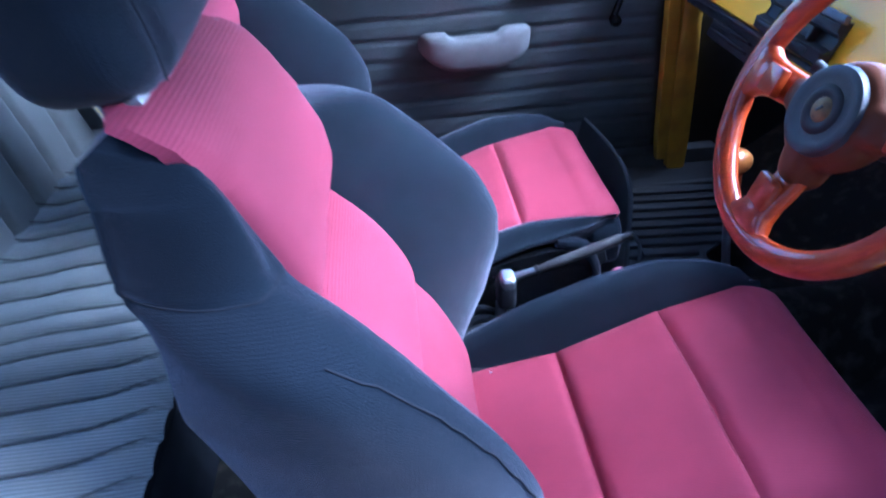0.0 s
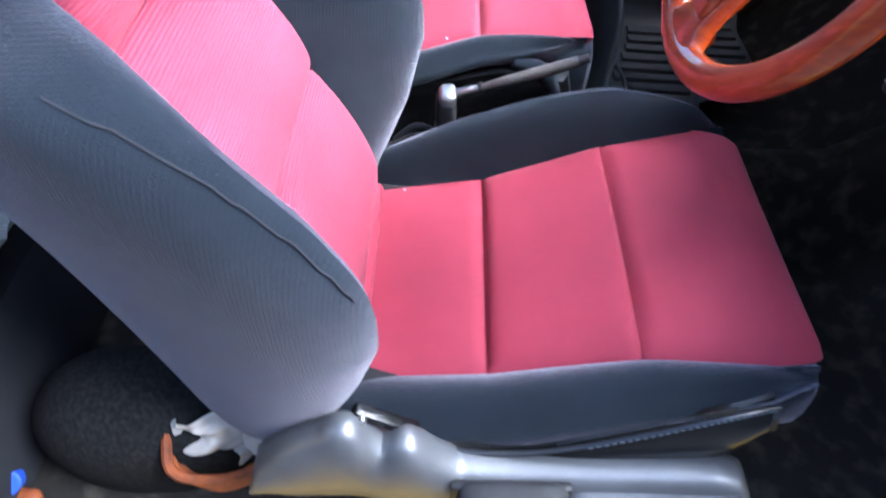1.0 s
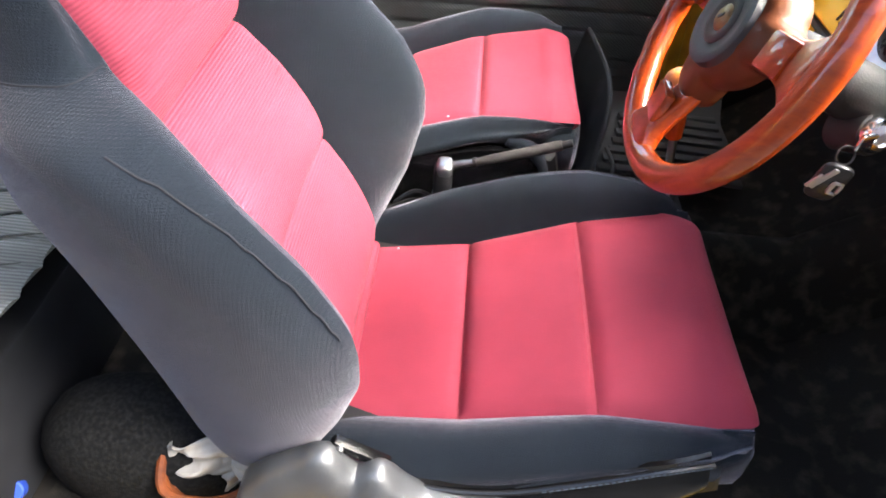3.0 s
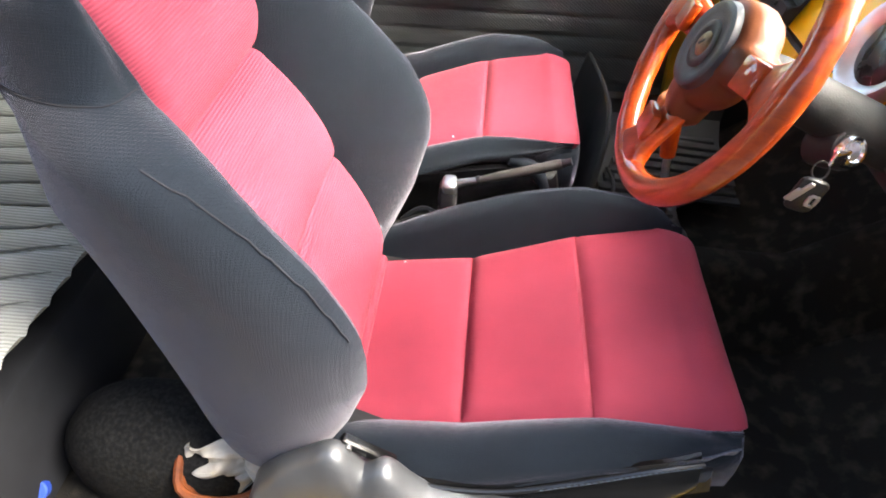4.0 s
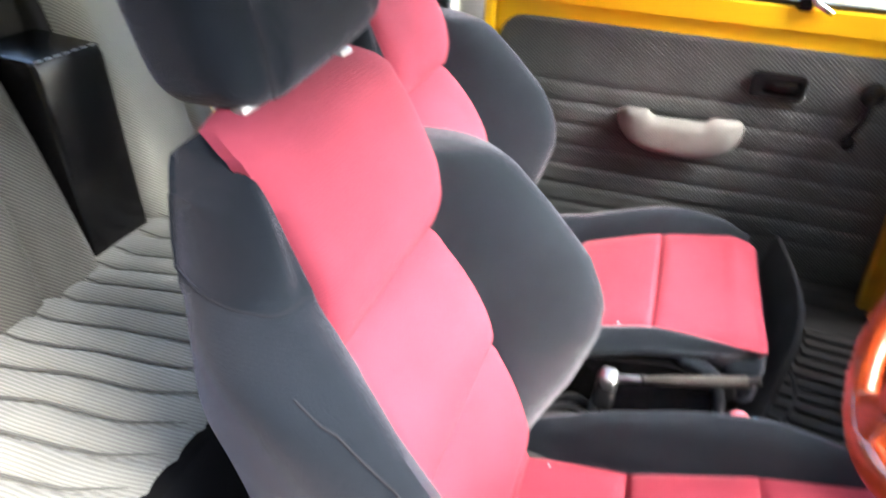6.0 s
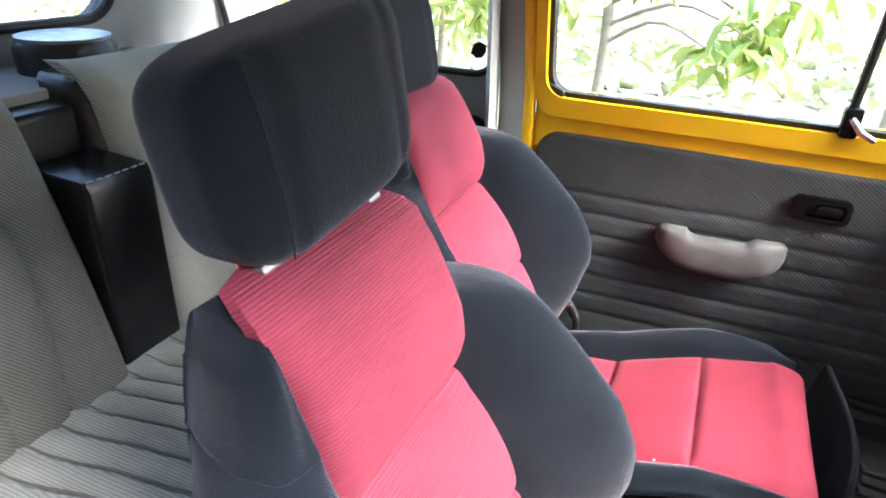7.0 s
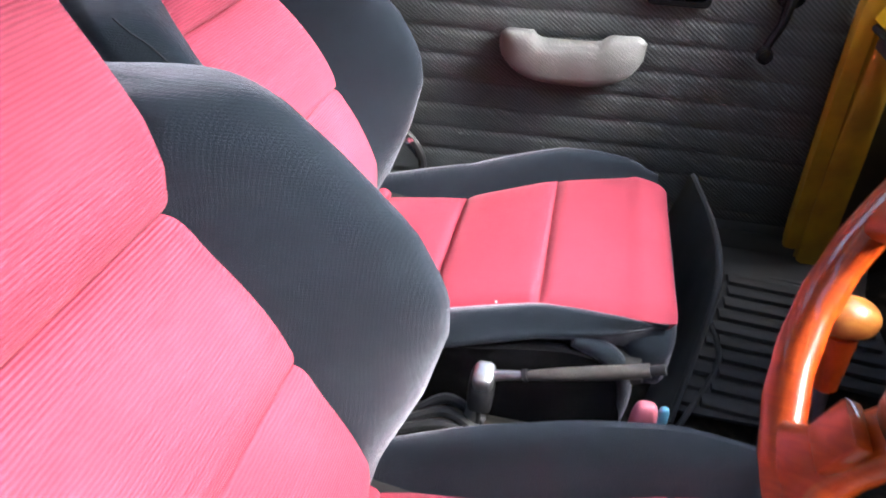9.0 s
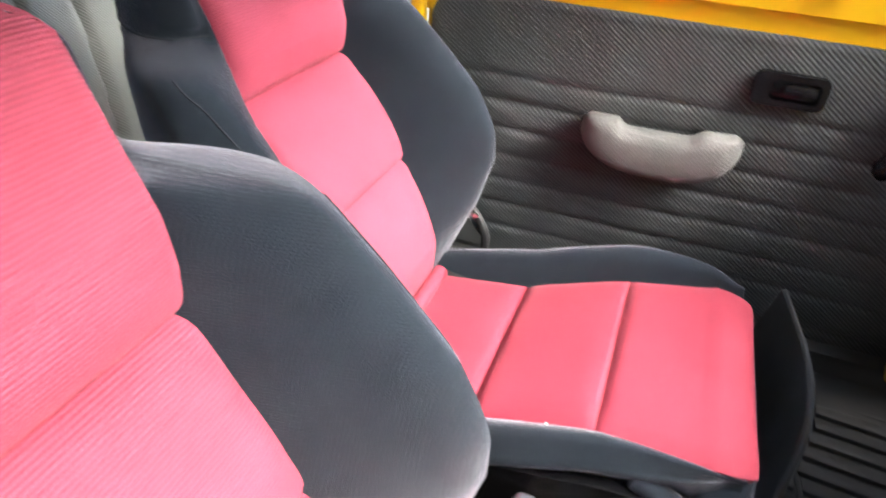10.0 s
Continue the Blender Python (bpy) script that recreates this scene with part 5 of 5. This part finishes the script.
rag = slab(rag_shape, 40, 34, (0.0, 0.003, 0.0))
single("rag", rag, WHITECLOTH, "crumpled off-white rag behind the seat", "rag").location = (-0.325, -0.04, 0.30)
for k in range(3):
    single("orange_strap", tube([(-0.395 + 0.008 * k, -0.02, 0.325 + 0.010 * k), (-0.375, -0.065 - 0.006 * k, 0.284 + 0.011 * k), (-0.33, -0.080, 0.258 + 0.011 * k), (-0.28, -0.066, 0.264 + 0.010 * k), (-0.24, -0.03, 0.28 + 0.010 * k)], 0.0065, 8, 20), ORANGE, "orange webbing strap under the seat", "strap", "straps")
single("bottle_cap", lathe([(0.0, 0.0), (0.016, 0.0), (0.016, 0.016), (0.014, 0.018), (0.0, 0.018)], 20, pose(-0.60, -0.07, 0.24, 40, 20, 0)), BLUE, "blue plastic bottle cap", "bottle cap")
single("orange_wrapper", superbox((0.04, 0.03, 0.02), 0.6), ORANGE, "crumpled orange wrapper behind the seat", "wrapper").location = (-0.585, -0.09, 0.22)
single("white_cup", superbox((0.05, 0.04, 0.06), 0.6), ARMCLOTH, "white plastic scrap on the sill", "scrap").location = (-0.56, -0.16, 0.20)
rnd = random.Random(5)
for k in range(27):
    x, y = -0.34 + 0.75 * rnd.random() ** 1.3, -0.155 + 0.07 * rnd.random()
    if k < 4:
        bm = bmesh.new()
        bmesh.ops.create_circle(bm, cap_ends=True, radius=0.005 + 0.003 * rnd.random(), segments=9)
        bmesh.ops.solidify(bm, geom=bm.faces[:], thickness=0.0012)
        bm.transform(pose(x, y, 0.187, rnd.uniform(-12, 12), rnd.uniform(-12, 12), rnd.uniform(0, 180)))
        single("dry_leaf", bm, LEAFTRASH, "small dry leaf on the sill", "leaf", "litter on the sill")
    else:
        a = rnd.uniform(0, 6.28)
        single("straw_bit", tube([(x, y, 0.186), (x + 0.005 * math.cos(a), y + 0.005 * math.sin(a), 0.187)], 0.0009, 5), LEAFTRASH if k % 3 else WHITECLOTH, "tiny pale straw on the sill", "straw", "litter on the sill")

for x, y, z in ((-0.112, 0.294, 0.4135), (-0.056, 0.572, 0.487), (-0.309, 0.337, 0.756)):
    single("lint", superbox((0.004, 0.003, 0.003), 0.9, 8, 6), WHITEPLASTIC, "tiny white lint on the seat fabric", "lint", "lint on the seats").location = (x, y, z)

# ---- outside ----
PLASTER = mat("grey_plaster", (0.10, 0.097, 0.094), 0.9, colour2=(0.07, 0.068, 0.064), scale=2.5, detail=8, bump=0.4, bump_scale=60)
# unseen wall, added to block low sky light on the driver's side
single("sky_block_wall", box((16, 0.25, 3.6), (-1.5, -2.4, 1.6), 0.02), PLASTER, "unseen grey plastered wall blocking low sky light", "wall", kind="structure")
# unseen cross walls, added to keep horizon light off the seat's side
for x in (-4.6, 4.4):
    single("horizon_block_wall", box((0.2, 1.7, 2.5), (x, -1.42, 1.09), 0.02), PLASTER, "unseen grey plastered cross wall blocking horizon light", "wall", kind="structure")
GROUND = mat("dry_grass_ground", (0.25, 0.26, 0.16), 0.95, colour2=(0.34, 0.33, 0.24), scale=1.5, detail=8, bump=0.6, bump_scale=30)
single("ground", slab(lambda u, v: Vector(((u - 0.5) * 2400, (v - 0.5) * 2400, -0.16)), 2, 2, (0, 0, -0.2)), GROUND, "dry pale grass ground", "ground", kind="structure")
DARK_GROUND = mat("dark_ground", (0.045, 0.045, 0.047), 0.9, colour2=(0.07, 0.068, 0.065), scale=14, detail=8, bump=0.5, bump_scale=180)
# dark slab added under the car to cut light bounced up from the ground
single("driveway", slab(lambda u, v: Vector((-7 + 13 * u, -2.27 + 4.2 * v, -0.152)), 4, 4, (0, 0, -0.006)), DARK_GROUND, "dark ground slab added to cut bounced light", "driveway", kind="structure")
LEAF = mat("bright_leaf", (0.40, 0.54, 0.15), 0.5, colour2=(0.52, 0.58, 0.22), scale=3, sheen=0.0)
BARK = mat("grey_bark", (0.36, 0.33, 0.28), 0.9, colour2=(0.26, 0.23, 0.19), scale=20, bump=0.6, bump_scale=60)


def tree(x, y, h, tips, seed, leaf=0.2):
    """A thin trunk, a limb to each tip and a spray of long leaves at each."""
    r = random.Random(seed)
    t = thing("tree", (x, y, -0.16), "young tree with long drooping green leaves", "tree", "trees outside")
    bm = tube([(0, 0, 0), (0.03, 0.02, h * 0.4), (0.0, 0.05, h * 0.75), (0.03, 0.0, h)], [0.035, 0.03, 0.024, 0.014], 10, 12)
    lb = bmesh.new()
    for tip in tips:
        end = Vector(tip) - Vector((x, y, -0.16))
        z = min(h, end.z + 0.3 * r.random() + 0.1)
        tube([(0.01, 0.03, z - 0.15), (end.x * 0.5, end.y * 0.5, z), end], [0.014, 0.010, 0.005], 6, 8, bm)
        for k in range(22):
            c = end + Vector((r.gauss(0, 0.05), r.gauss(0, 0.05), r.gauss(0, 0.04))) * (1 if k < 14 else 2.2)
            m = Matrix.Translation(c) @ Euler((r.uniform(-1.3, 0.1), r.uniform(-0.5, 0.5), r.uniform(0, 6.28))).to_matrix().to_4x4()
            l, w = leaf * r.uniform(0.6, 1.2), leaf * 0.17
            vs = [lb.verts.new(m @ Vector(p)) for p in ((0, 0, 0), (w, l * 0.4, 0.015), (w * 0.8, l * 0.75, 0), (0, l, -0.03), (-w * 0.8, l * 0.75, 0), (-w, l * 0.4, 0.015), (0, l * 0.45, -0.008))]
            for a, b in ((0, 1), (1, 2), (2, 3), (3, 4), (4, 5), (5, 0)):
                lb.faces.new((vs[a], vs[b], vs[6]))
    part("trunk", bm, BARK, t)
    part("crown", lb, LEAF, t)
    return t


tree(-0.72, 3.3, 2.1, ((0.0, 3.2, 0.92), (0.18, 3.15, 1.0), (-0.16, 3.2, 0.78), (0.05, 3.1, 0.84), (-0.9, 3.2, 1.06), (-0.6, 3.3, 1.16), (-0.3, 3.3, 1.25), (0.3, 3.2, 1.3), (-0.8, 3.4, 1.5), (-0.5, 3.2, 1.7)), 3)
tree(-1.75, 3.5, 2.2, ((-1.42, 3.2, 0.85), (-1.5, 3.3, 1.0), (-1.3, 3.2, 0.98), (-1.9, 3.3, 1.2), (-1.6, 3.4, 1.4), (-2.1, 3.5, 1.6)), 7, 0.22)
tree(0.95, 4.6, 2.4, ((0.7, 4.5, 1.2), (1.1, 4.4, 1.4), (0.9, 4.6, 1.7), (1.2, 4.6, 1.9)), 11, 0.22)
SHRUB = mat("pale_shrub", (0.44, 0.49, 0.28), 0.8, colour2=(0.58, 0.58, 0.42), scale=2)
sb = bmesh.new()
rs = random.Random(9)
for k in range(5200):
    x, y = rs.uniform(-14, 10), rs.uniform(6.5, 11)
    z = -0.16 + abs(rs.gauss(0, 0.3)) * (0.5 + 0.9 * abs(noise.noise((x * 0.5, y * 0.5, 2))))
    m = Matrix.Translation((x, y, z)) @ Euler((rs.uniform(-1, 1), rs.uniform(-1, 1), rs.uniform(0, 6.28))).to_matrix().to_4x4()
    l = rs.uniform(0.08, 0.2)
    vs = [sb.verts.new(m @ Vector(p)) for p in ((-l / 3, 0, 0), (l / 3, 0, 0), (l / 4, l, 0.02), (-l / 4, l, 0))]
    sb.faces.new(vs)
single("hedge", sb, SHRUB, "pale sunlit shrubs and grass beyond the car", "shrubs", kind="stuff")
fence = thing("fence", (-8.0, 1.0, -0.16), "pale bar fence beyond the rear window", "fence")
for k in range(30):
    part("fence_bar", box((0.03, 0.03, 1.9), (0, -6 + 0.3 * k, 0.95), 0.004, 1), BARK, fence)
for z in (0.4, 1.6):
    part("fence_rail", box((0.03, 9.2, 0.05), (0.03, -1.6, z), 0.004, 1), BARK, fence)
